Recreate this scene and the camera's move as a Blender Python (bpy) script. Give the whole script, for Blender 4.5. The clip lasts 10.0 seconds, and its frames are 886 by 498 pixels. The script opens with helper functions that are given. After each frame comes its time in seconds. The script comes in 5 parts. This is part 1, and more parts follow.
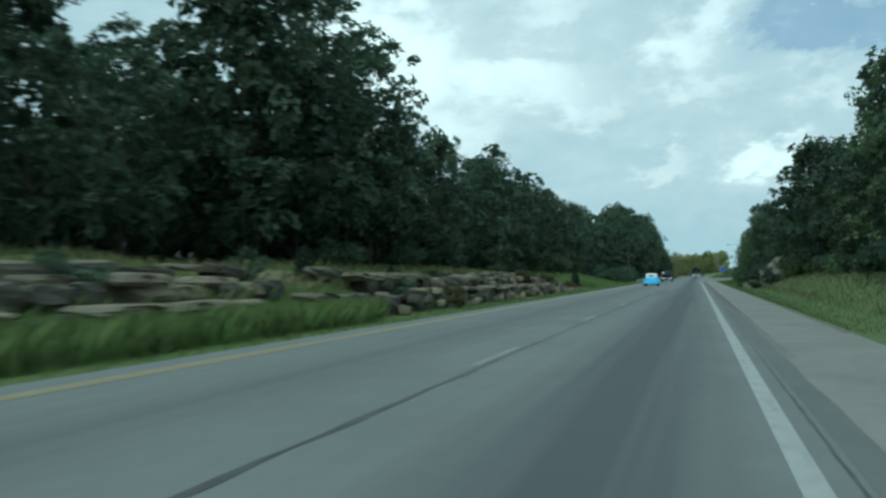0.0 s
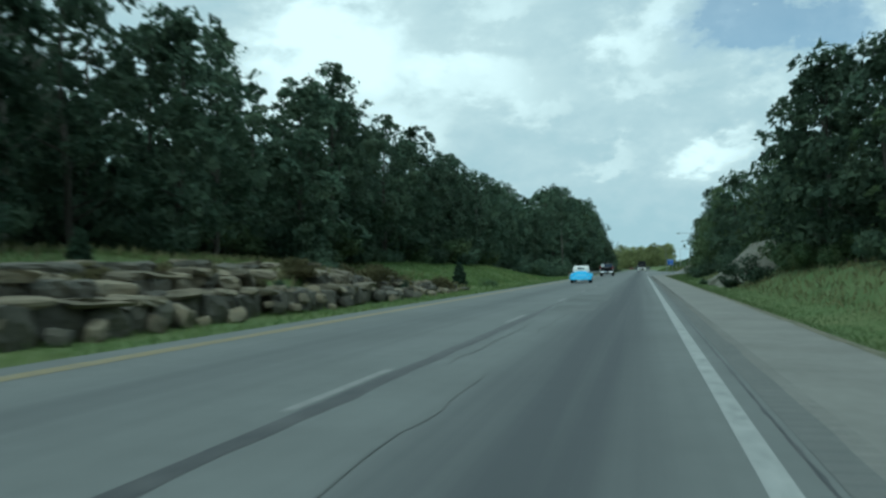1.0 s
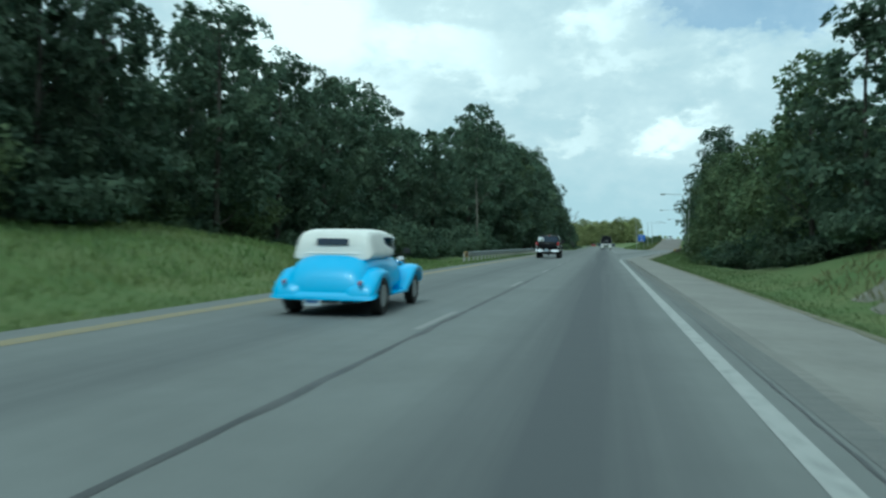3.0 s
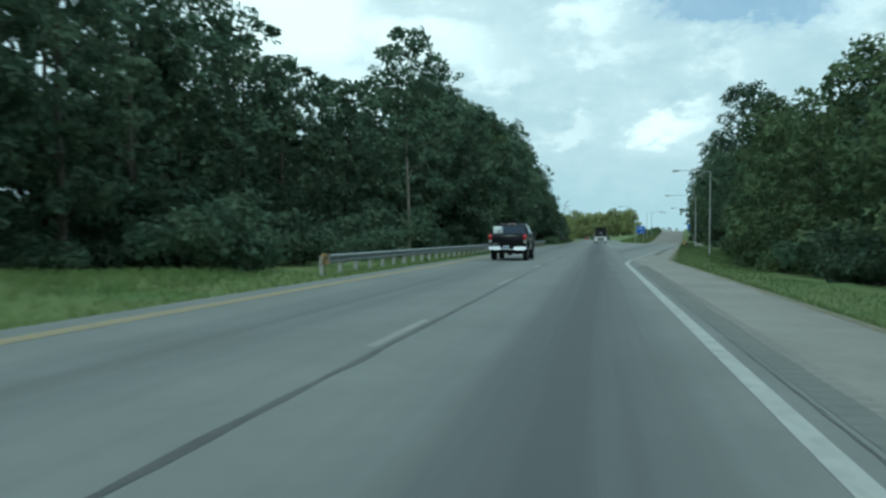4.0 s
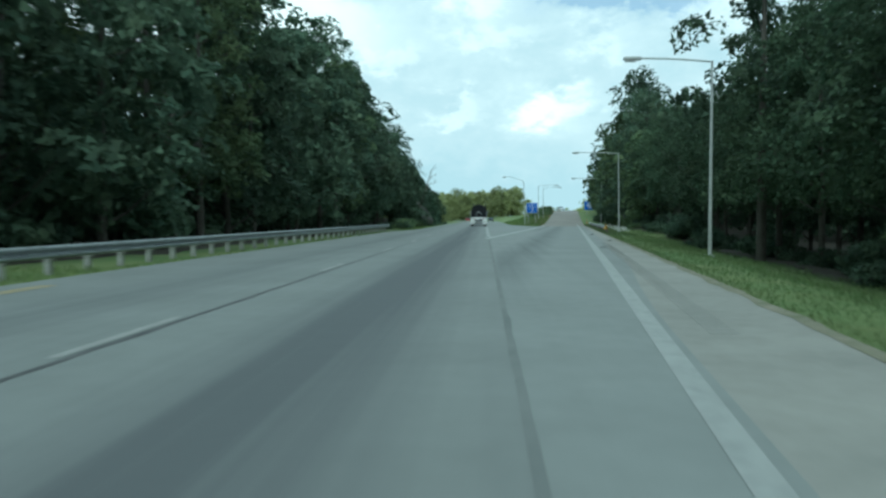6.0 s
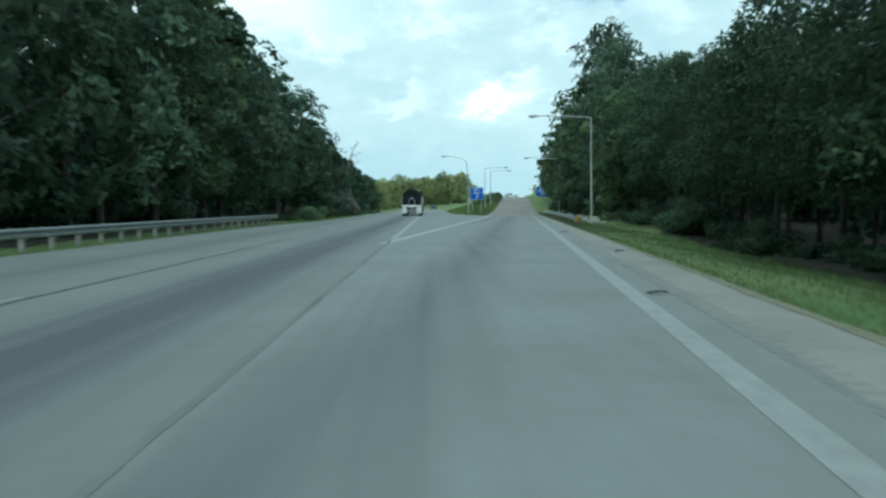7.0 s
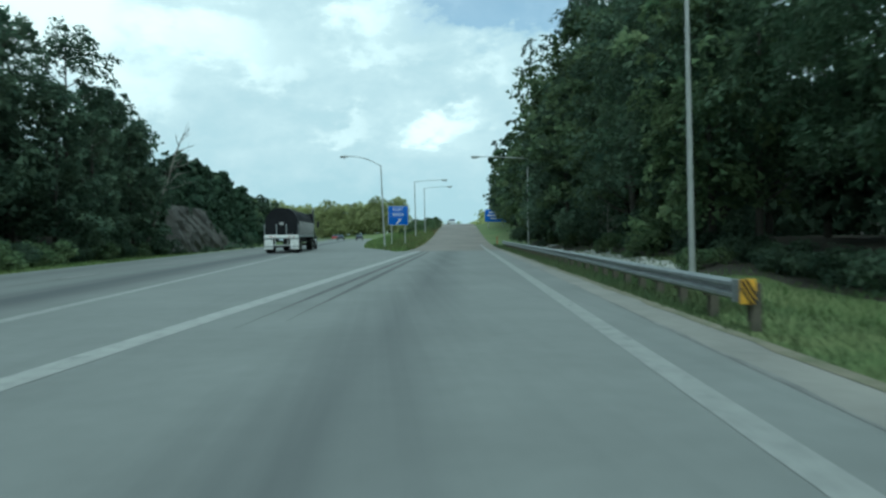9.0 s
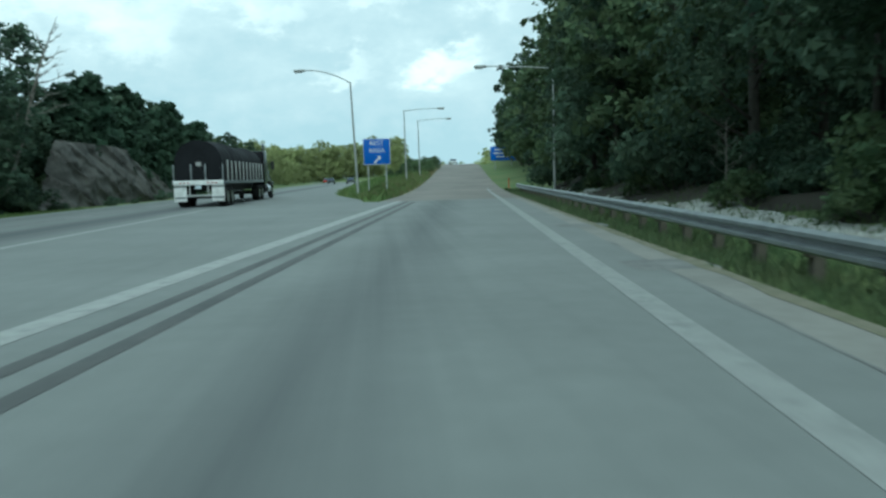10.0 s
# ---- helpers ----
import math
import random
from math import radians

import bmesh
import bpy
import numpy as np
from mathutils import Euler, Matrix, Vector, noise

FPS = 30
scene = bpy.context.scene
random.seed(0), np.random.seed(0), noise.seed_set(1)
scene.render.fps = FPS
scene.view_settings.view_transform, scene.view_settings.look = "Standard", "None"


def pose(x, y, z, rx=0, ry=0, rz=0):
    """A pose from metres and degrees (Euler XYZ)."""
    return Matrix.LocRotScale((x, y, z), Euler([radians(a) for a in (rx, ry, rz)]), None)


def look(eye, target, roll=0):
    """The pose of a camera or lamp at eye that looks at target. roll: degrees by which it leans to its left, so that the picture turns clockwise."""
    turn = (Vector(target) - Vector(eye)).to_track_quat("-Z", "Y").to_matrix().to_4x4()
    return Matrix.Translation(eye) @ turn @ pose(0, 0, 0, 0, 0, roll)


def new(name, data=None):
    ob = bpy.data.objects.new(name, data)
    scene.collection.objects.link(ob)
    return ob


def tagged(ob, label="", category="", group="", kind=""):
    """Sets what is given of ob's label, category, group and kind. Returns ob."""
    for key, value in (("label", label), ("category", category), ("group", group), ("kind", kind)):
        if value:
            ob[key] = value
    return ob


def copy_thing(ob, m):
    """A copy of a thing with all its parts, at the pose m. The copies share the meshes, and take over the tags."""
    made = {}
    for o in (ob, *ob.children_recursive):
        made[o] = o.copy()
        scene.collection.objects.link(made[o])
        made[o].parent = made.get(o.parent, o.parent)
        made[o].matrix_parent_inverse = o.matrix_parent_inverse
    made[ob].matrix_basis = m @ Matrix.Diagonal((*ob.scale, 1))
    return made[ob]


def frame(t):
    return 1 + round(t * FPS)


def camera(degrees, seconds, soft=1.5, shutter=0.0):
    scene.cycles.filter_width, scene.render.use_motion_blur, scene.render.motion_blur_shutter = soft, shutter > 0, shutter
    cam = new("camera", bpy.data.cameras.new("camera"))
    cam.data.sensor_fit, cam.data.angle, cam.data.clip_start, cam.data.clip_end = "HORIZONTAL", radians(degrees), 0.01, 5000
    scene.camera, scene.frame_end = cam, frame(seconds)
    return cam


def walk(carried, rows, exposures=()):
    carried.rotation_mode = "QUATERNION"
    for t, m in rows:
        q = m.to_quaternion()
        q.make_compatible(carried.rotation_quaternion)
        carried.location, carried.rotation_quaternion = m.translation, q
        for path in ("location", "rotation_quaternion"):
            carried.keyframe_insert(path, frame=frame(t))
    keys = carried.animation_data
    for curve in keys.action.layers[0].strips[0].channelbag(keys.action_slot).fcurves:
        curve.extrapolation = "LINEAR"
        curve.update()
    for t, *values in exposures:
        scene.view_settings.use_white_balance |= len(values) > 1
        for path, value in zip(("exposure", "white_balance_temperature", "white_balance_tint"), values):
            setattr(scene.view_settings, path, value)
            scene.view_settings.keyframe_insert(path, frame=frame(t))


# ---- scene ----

# ---------------------------------------------------------------- camera
LENS = 57.6
EYE = 1.28
# seconds, x, y, yaw, pitch, roll, lift of the car on its springs
PATH = [
    (0.0, -0.59, 0.0, 17.47, 1.93, 0.43, 0.067),
    (0.5, -0.56, 14.8, 14.72, 3.24, 1.00, 0.07),
    (1.0, -0.67, 29.4, 13.88, 1.42, 0.38, 0.0),
    (1.5, -0.80, 43.8, 14.42, 0.21, -0.67, 0.0),
    (2.0, -0.92, 58.0, 12.71, -2.38, 2.16, 0.06),
    (2.5, -1.05, 72.0, 11.39, -0.50, -0.89, 0.0),
    (4.0, -1.26, 112.6, 10.91, -0.93, -0.43, 0.0),
    (4.5, -1.25, 125.7, 9.39, -1.67, -0.72, 0.01),
    (5.0, -1.10, 138.4, 6.64, -0.87, -1.10, 0.015),
    (6.3, 0.68, 170.2, 1.45, -2.41, 0.19, 0.0),
    (6.5, 1.06, 174.8, 0.30, -2.40, 0.18, 0.0),
    (7.0, 1.98, 186.3, -0.71, -3.07, 0.11, 0.0),
    (7.5, 2.99, 197.5, -2.19, -4.25, 0.64, 0.0),
    (8.0, 4.24, 208.3, -3.41, -2.44, 1.93, 0.0),
    (8.5, 5.23, 218.7, -4.94, -1.00, 1.17, 0.0),
    (9.0, 6.32, 228.7, -4.72, -1.06, 0.74, 0.0),
    (9.5, 7.37, 238.3, -4.38, -3.31, 0.78, 0.0),
    (10.0, 8.47, 247.5, -4.50, -5.20, 1.56, 0.0),
]
cam = camera(LENS, 10.0, soft=2.5, shutter=0.25)
walk(cam, [(t, pose(x, y, EYE + up, 90 + p, r, w)) for t, x, y, w, p, r, up in PATH],
     exposures=[(0.0, -0.2, 5075, -17), (1.0, -0.24, 5075, -17), (2.0, -0.1, 5075, -17), (5.0, 0.0, 5075, -17), (6.5, 0.2, 5075, -17),
                (7.5, 0.17, 5075, -17), (8.5, 0.13, 5075, -17), (9.0, 0.0, 5075, -17), (10.0, 0.08, 5075, -17)])

# ---------------------------------------------------------------- light
world = bpy.data.worlds.new("world")
scene.world = world
world.use_nodes = True
wn, wl = world.node_tree.nodes, world.node_tree.links


def wnode(kind, **vals):
    n = wn.new(kind)
    for k, v in vals.items():
        n.inputs[k].default_value = v
    return n


def wmath(op, a, b):
    n = wn.new("ShaderNodeMath")
    n.operation = op
    for i, v in enumerate((a, b)):
        if isinstance(v, (int, float)):
            n.inputs[i].default_value = v
        else:
            wl.new(v, n.inputs[i])
    return n.outputs[0]


sky = wn.new("ShaderNodeTexSky")
sky.sky_type, sky.sun_disc = "NISHITA", False
sky.sun_elevation, sky.sun_rotation = radians(50), radians(186)
coord = wn.new("ShaderNodeTexCoord")
sep = wn.new("ShaderNodeSeparateXYZ")
wl.new(coord.outputs["Generated"], sep.inputs[0])
# broken cloud: fine wisps bend the bearing and height at which the large masses stand
wisp = wnode("ShaderNodeTexNoise", Scale=9.0, Detail=8.0, Roughness=0.62, Distortion=0.2)
curl = wnode("ShaderNodeTexNoise", Scale=26.0, Detail=7.0, Roughness=0.6)
flat = wn.new("ShaderNodeVectorMath")
flat.operation = "MULTIPLY"
flat.inputs[1].default_value = (1.0, 1.0, 1.7)
wl.new(coord.outputs["Generated"], flat.inputs[0])
wl.new(flat.outputs[0], wisp.inputs["Vector"])
wl.new(flat.outputs[0], curl.inputs["Vector"])
wc = wn.new("ShaderNodeSeparateColor")
wl.new(wisp.outputs["Color"], wc.inputs[0])
cc = wn.new("ShaderNodeSeparateColor")
wl.new(curl.outputs["Color"], cc.inputs[0])


def bent(angle, i):
    """An angle in degrees, shifted by up to a few degrees of large and small curls."""
    large = wmath("MULTIPLY", wmath("SUBTRACT", wc.outputs[i], 0.5), 9.0)
    small = wmath("MULTIPLY", wmath("SUBTRACT", cc.outputs[i], 0.5), 4.5)
    return wmath("ADD", wmath("MULTIPLY", angle, 57.2958), wmath("ADD", large, small))


bearing = bent(wmath("ARCTAN2", sep.outputs[0], sep.outputs[1]), 0)
height = bent(wmath("ARCSINE", sep.outputs[2], 0.0), 1)


def bank(az, el, wide, tall, amount):
    """One cloud mass, fading from its middle."""
    u = wmath("DIVIDE", wmath("SUBTRACT", bearing, az), wide)
    v = wmath("DIVIDE", wmath("SUBTRACT", height, el), tall)
    r = wmath("ADD", wmath("MULTIPLY", u, u), wmath("MULTIPLY", v, v))
    return wmath("MULTIPLY", wmath("DIVIDE", 1.0, wmath("ADD", 1.0, wmath("MULTIPLY", r, r))), amount)


def total(banks):
    out = None
    for row in banks:
        k = bank(*row)
        out = k if out is None else wmath("ADD", out, k)
    return out


bright = total([(-21.5, 15.5, 4.5, 3.6, 0.62), (-12.3, 13.0, 5.2, 2.2, 0.42), (-1.2, 15.0, 2.2, 1.6, 0.4), (3.2, 17.5, 4.0, 1.5, 0.36),
                (4.6, 7.6, 2.5, 1.2, 0.5), (-2.0, 7.4, 1.5, 0.7, 0.26), (-10.0, 18.5, 3.5, 1.6, 0.3), (0.3, 12.3, 3.2, 0.9, 0.24),
                (8.2, 12.2, 1.8, 1.1, 0.26), (-16.0, 9.6, 3.0, 1.5, 0.26), (-6.8, 10.8, 2.4, 1.0, 0.22), (-27.0, 12.0, 4.0, 2.5, 0.35),
                (16.0, 15.0, 4.0, 2.0, 0.3)])
open_blue = total([(7.6, 16.3, 2.8, 1.3, 1.0), (11.5, 15.6, 2.6, 1.2, 0.9), (-4.5, 22.0, 4.0, 1.6, 0.6), (20.0, 20.0, 5.0, 1.8, 0.7)])
texture = wmath("ADD", wmath("MULTIPLY", wisp.outputs["Fac"], 0.55), wmath("MULTIPLY", curl.outputs["Fac"], 0.25))
shade = wn.new("ShaderNodeValToRGB")
for place, tone in ((0.28, (5.7, 6.35, 6.45)), (0.44, (6.75, 7.0, 6.95)), (0.62, (8.1, 8.05, 7.75)), (0.94, (11.7, 11.25, 10.6))):
    e = shade.color_ramp.elements.new(place)
    e.color = (*tone, 1)
shade.color_ramp.elements.remove(shade.color_ramp.elements[0])
shade.color_ramp.elements.remove(shade.color_ramp.elements[-1])
# unseen cloud masses added behind and overhead, to brighten faces turned towards the camera
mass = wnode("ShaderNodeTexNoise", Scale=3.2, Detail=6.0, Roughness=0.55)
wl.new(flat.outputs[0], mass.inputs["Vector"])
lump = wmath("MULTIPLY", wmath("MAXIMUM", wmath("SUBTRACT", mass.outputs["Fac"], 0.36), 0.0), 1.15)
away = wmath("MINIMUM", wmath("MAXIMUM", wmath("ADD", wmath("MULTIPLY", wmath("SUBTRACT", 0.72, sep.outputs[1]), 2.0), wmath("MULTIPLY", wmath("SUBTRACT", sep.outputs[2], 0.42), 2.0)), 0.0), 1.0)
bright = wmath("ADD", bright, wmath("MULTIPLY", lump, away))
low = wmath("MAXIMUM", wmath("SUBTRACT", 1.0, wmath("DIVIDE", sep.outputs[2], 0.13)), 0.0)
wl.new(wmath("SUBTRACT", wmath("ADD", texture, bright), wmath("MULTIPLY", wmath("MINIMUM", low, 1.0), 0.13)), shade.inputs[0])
cover = wmath("SUBTRACT", 1.0, wmath("MINIMUM", wmath("MAXIMUM", open_blue, 0.0), 0.6))
tint = wn.new("ShaderNodeMix")
tint.data_type = "RGBA"
wl.new(cover, tint.inputs[0])
wl.new(sky.outputs[0], tint.inputs[6])
wl.new(shade.outputs[0], tint.inputs[7])
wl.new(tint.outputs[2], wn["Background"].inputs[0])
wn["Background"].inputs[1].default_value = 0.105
sun = new("sun", bpy.data.lights.new("sun", "SUN"))
sun.data.energy, sun.data.angle, sun.data.color = 1.35, radians(14), (1, 0.95, 0.86)
sun.matrix_world = look((0, 0, 50), (4.4, 41.5, 0))


# ---------------------------------------------------------------- materials
def mat(name, color, rough=0.8, metal=0.0, other=None, scale=4.0, bump=0.0, rnd=0.0, island=0.0, detail=6.0, coat=0.0):
    """A surface whose colour wanders between two tones at two sizes, with fine relief."""
    m = bpy.data.materials.new(name)
    m.use_nodes = True
    n, l = m.node_tree.nodes, m.node_tree.links
    b = n["Principled BSDF"]
    b.inputs["Roughness"].default_value = rough
    b.inputs["Metallic"].default_value = metal
    b.inputs["Coat Weight"].default_value = coat
    other = other or tuple(c * 0.75 for c in color)
    tc = n.new("ShaderNodeTexCoord")
    a = n.new("ShaderNodeTexNoise")
    a.inputs["Scale"].default_value, a.inputs["Detail"].default_value = scale, detail
    c = n.new("ShaderNodeTexNoise")
    c.inputs["Scale"].default_value, c.inputs["Detail"].default_value = scale * 9, 3.0
    for t in (a, c):
        l.new(tc.outputs["Object"], t.inputs["Vector"])
    add = n.new("ShaderNodeMath")
    add.operation = "MULTIPLY_ADD"
    l.new(c.outputs["Fac"], add.inputs[0])
    add.inputs[1].default_value = 0.45
    l.new(a.outputs["Fac"], add.inputs[2])
    rr = n.new("ShaderNodeMapRange")
    rr.inputs[1].default_value, rr.inputs[2].default_value = 0.5, 0.95
    l.new(add.outputs[0], rr.inputs[0])
    fac = rr.outputs[0]
    mix = n.new("ShaderNodeMix")
    mix.data_type = "RGBA"
    mix.inputs[6].default_value, mix.inputs[7].default_value = (*color, 1), (*other, 1)
    l.new(fac, mix.inputs[0])
    out = mix.outputs[2]
    for on, amount, src in ((rnd, rnd, "obj"), (island, island, "isl")):
        if not on:
            continue
        hs = n.new("ShaderNodeHueSaturation")
        mr = n.new("ShaderNodeMapRange")
        mr.inputs[3].default_value, mr.inputs[4].default_value = 1 - amount, 1 + amount
        if src == "obj":
            l.new(n.new("ShaderNodeObjectInfo").outputs["Random"], mr.inputs[0])
        else:
            l.new(n.new("ShaderNodeNewGeometry").outputs["Random Per Island"], mr.inputs[0])
        l.new(mr.outputs[0], hs.inputs["Value"])
        l.new(out, hs.inputs["Color"])
        out = hs.outputs[0]
    l.new(out, b.inputs["Base Color"])
    if bump:
        bp = n.new("ShaderNodeBump")
        bp.inputs["Strength"].default_value, bp.inputs["Distance"].default_value = bump, 0.05
        l.new(add.outputs[0], bp.inputs["Height"])
        l.new(bp.outputs[0], b.inputs["Normal"])
    return m


def leaf_mat(name, color, other):
    m = mat(name, color, 0.6, other=other, scale=0.6, rnd=0.3, island=0.3)
    n, l = m.node_tree.nodes, m.node_tree.links
    b = n["Principled BSDF"]
    b.inputs["Specular IOR Level"].default_value = 0.08
    src = b.inputs["Base Color"].links[0].from_socket
    tr = n.new("ShaderNodeBsdfTranslucent")
    l.new(src, tr.inputs[0])
    mx = n.new("ShaderNodeMixShader")
    mx.inputs[0].default_value = 0.42
    l.new(b.outputs[0], mx.inputs[1])
    l.new(tr.outputs[0], mx.inputs[2])
    l.new(mx.outputs[0], n["Material Output"].inputs[0])
    return m


def road_mat(name, base, dark, lanes):
    """Worn concrete: speckle, long streaks, a dark oily band down each lane's middle."""
    m = mat(name, base, 0.85, other=tuple(c * 0.82 for c in base), scale=0.35, bump=0.25)
    n, l = m.node_tree.nodes, m.node_tree.links
    b = n["Principled BSDF"]
    src = b.inputs["Base Color"].links[0].from_socket
    tc = n.new("ShaderNodeTexCoord")
    sp = n.new("ShaderNodeSeparateXYZ")
    l.new(tc.outputs["Object"], sp.inputs[0])

    def mt(op, a, bb):
        k = n.new("ShaderNodeMath")
        k.operation = op
        for i, v in enumerate((a, bb)):
            if isinstance(v, (int, float)):
                k.inputs[i].default_value = v
            else:
                l.new(v, k.inputs[i])
        return k.outputs[0]
    mp = n.new("ShaderNodeMapping")
    mp.inputs["Scale"].default_value = (3.0, 0.035, 1)
    l.new(tc.outputs["Object"], mp.inputs[0])
    st = n.new("ShaderNodeTexNoise")
    st.inputs["Scale"].default_value, st.inputs["Detail"].default_value = 1.0, 5.0
    l.new(mp.outputs[0], st.inputs["Vector"])
    total = None
    for cx, slope, half, amount in lanes:
        d = mt("ABSOLUTE", mt("SUBTRACT", mt("SUBTRACT", sp.outputs[0], mt("MULTIPLY", sp.outputs[1], slope)), cx), 0)
        w = mt("MULTIPLY", mt("MAXIMUM", mt("SUBTRACT", 1.0, mt("DIVIDE", d, half)), 0.0), amount)
        total = w if total is None else mt("ADD", total, w)
    fac = mt("ADD", mt("MULTIPLY", total, mt("ADD", st.outputs["Fac"], 0.45)), mt("MULTIPLY", mt("SUBTRACT", st.outputs["Fac"], 0.5), 0.55))
    cl = n.new("ShaderNodeClamp")
    l.new(fac, cl.inputs[0])
    mx = n.new("ShaderNodeMix")
    mx.data_type = "RGBA"
    l.new(cl.outputs[0], mx.inputs[0])
    l.new(src, mx.inputs[6])
    mx.inputs[7].default_value = (*dark, 1)
    l.new(mx.outputs[2], b.inputs["Base Color"])
    return m


def worn_paint(name, color, under):
    m = mat(name, color, 0.7, other=tuple(c * 0.8 for c in color), scale=3)
    n, l = m.node_tree.nodes, m.node_tree.links
    b = n["Principled BSDF"]
    src = b.inputs["Base Color"].links[0].from_socket
    tc, nz, rp, mx = n.new("ShaderNodeTexCoord"), n.new("ShaderNodeTexNoise"), n.new("ShaderNodeMapRange"), n.new("ShaderNodeMix")
    mx.data_type = "RGBA"
    nz.inputs["Scale"].default_value, nz.inputs["Detail"].default_value = 5, 8
    l.new(tc.outputs["Object"], nz.inputs["Vector"])
    rp.inputs[1].default_value, rp.inputs[2].default_value = 0.5, 0.75
    l.new(nz.outputs["Fac"], rp.inputs[0])
    l.new(rp.outputs[0], mx.inputs[0])
    l.new(src, mx.inputs[6])
    mx.inputs[7].default_value = (*under, 1)
    l.new(mx.outputs[2], b.inputs["Base Color"])
    return m


CONC = (0.19, 0.199, 0.193)
CONCRETE = road_mat("worn_concrete", CONC, (0.085, 0.09, 0.095), [(-1.45, 0, 1.35, 1.25), (-5.9, 0, 1.3, 0.5)])
EXITLANE = road_mat("exit_concrete", tuple(c * 1.12 for c in CONC), (0.1, 0.106, 0.108), [(-19.4, 0.108, 1.2, 0.75)])
SHOULDER = mat("shoulder_concrete", (0.275, 0.266, 0.243), 0.9, other=(0.195, 0.19, 0.175), scale=0.5, bump=0.3)
RAMPTOP = mat("ramp_asphalt", (0.235, 0.212, 0.19), 0.9, other=(0.15, 0.14, 0.13), scale=0.22, bump=0.3)
PATCH = mat("dark_asphalt_patch", (0.11, 0.118, 0.116), 0.85, other=(0.165, 0.17, 0.165), scale=0.5, bump=0.3)
SEAL = mat("tar_seal", (0.045, 0.047, 0.05), 0.6, other=(0.1, 0.1, 0.1), scale=2)
BAND = mat("worn_band_concrete", (0.165, 0.168, 0.162), 0.88, other=(0.125, 0.13, 0.127), scale=0.8, bump=0.3)
GROOVE = mat("groove_concrete", (0.19, 0.19, 0.18), 0.9, other=(0.235, 0.232, 0.218), scale=2)
OLDSEAL = mat("old_tar_seal", (0.13, 0.13, 0.13), 0.8, other=(0.24, 0.24, 0.23), scale=1.2)
SKID = mat("tyre_rubber_mark", (0.06, 0.062, 0.064), 0.75, other=(0.105, 0.105, 0.102), scale=0.7)
WHITEL = worn_paint("white_road_paint", (0.42, 0.425, 0.412), CONC)
DASHL = worn_paint("thin_white_road_paint", (0.275, 0.275, 0.265), CONC)
THINL = worn_paint("worn_white_road_paint", (0.31, 0.315, 0.305), CONC)
RAMPL = worn_paint("faded_white_road_paint", (0.36, 0.365, 0.352), CONC)
YELLOWL = worn_paint("yellow_road_paint", (0.31, 0.262, 0.15), CONC)
GROUND = mat("grass_ground", (0.08, 0.135, 0.036), 0.95, other=(0.14, 0.165, 0.058), scale=0.22, bump=0.5)
BLADE = mat("grass_blades", (0.095, 0.165, 0.045), 0.85, other=(0.165, 0.205, 0.068), scale=0.3, island=0.25)
VERGEBLADE = mat("mown_grass_blades", (0.074, 0.128, 0.04), 0.85, other=(0.125, 0.155, 0.058), scale=0.35, island=0.25)
# blade colour lowered to hold the tree shade beside the ramp
SHADEBLADE = mat("shade_grass_blades", (0.06, 0.105, 0.04), 0.85, other=(0.105, 0.125, 0.055), scale=0.5, island=0.25)
DRYBLADE = mat("dry_grass_blades", (0.17, 0.155, 0.075), 0.85, other=(0.12, 0.13, 0.05), scale=0.3, island=0.35)
LEAF = leaf_mat("broad_leaf", (0.062, 0.1, 0.071), (0.115, 0.15, 0.094))
# LEAF darkened to carry the shade on trees beside the ramp
LEAFSHADE = leaf_mat("shade_toned_leaf", (0.05, 0.084, 0.052), (0.094, 0.126, 0.072))
LEAFMID = leaf_mat("mid_green_leaf", (0.09, 0.14, 0.074), (0.155, 0.19, 0.094))
# far trees: sunlight and haze put into the leaf colour
LEAFSUNLIT = leaf_mat("sunlit_tint_leaf", (0.26, 0.3, 0.13), (0.34, 0.355, 0.17))
SCRUBLEAF = leaf_mat("dry_scrub_leaf", (0.1, 0.1, 0.05), (0.17, 0.15, 0.08))
CEDAR = leaf_mat("cedar_needles", (0.04, 0.07, 0.046), (0.065, 0.095, 0.058))
# leaf litter toned near black to carry the wood's shade
SHADELITTER = mat("shaded_leaf_litter", (0.028, 0.024, 0.017), 0.95, other=(0.045, 0.038, 0.026), scale=0.8, bump=0.8)
BARK = mat("bark", (0.05, 0.044, 0.036), 0.95, other=(0.085, 0.078, 0.066), scale=3, bump=0.8, rnd=0.2)
PALEBARK = mat("pale_bark", (0.22, 0.205, 0.175), 0.95, bump=0.4)
ROCK = mat("limestone", (0.15, 0.138, 0.11), 0.92, other=(0.058, 0.058, 0.049), scale=0.9, bump=0.9, rnd=0.35)
CAPROCK = mat("pale_limestone_cap", (0.265, 0.225, 0.155), 0.92, other=(0.105, 0.098, 0.072), scale=0.8, bump=0.9, rnd=0.3)
SOIL = mat("bare_tan_soil", (0.24, 0.2, 0.125), 0.95, other=(0.13, 0.13, 0.06), scale=0.5, bump=0.8)
SLAB = mat("pale_rock_face", (0.23, 0.215, 0.18), 0.95, other=(0.1, 0.105, 0.075), scale=0.35, bump=0.9)
DARKROCK = mat("weathered_rock_face", (0.12, 0.112, 0.1), 0.92, other=(0.045, 0.045, 0.04), scale=0.6, bump=0.9)
CRUMBS = mat("tan_gravel_crumbs", (0.23, 0.205, 0.16), 0.95, other=(0.12, 0.13, 0.075), scale=2.5, bump=0.9)
GRAVEL = mat("pale_gravel", (0.56, 0.56, 0.53), 0.95, other=(0.34, 0.34, 0.31), scale=3, bump=0.9)
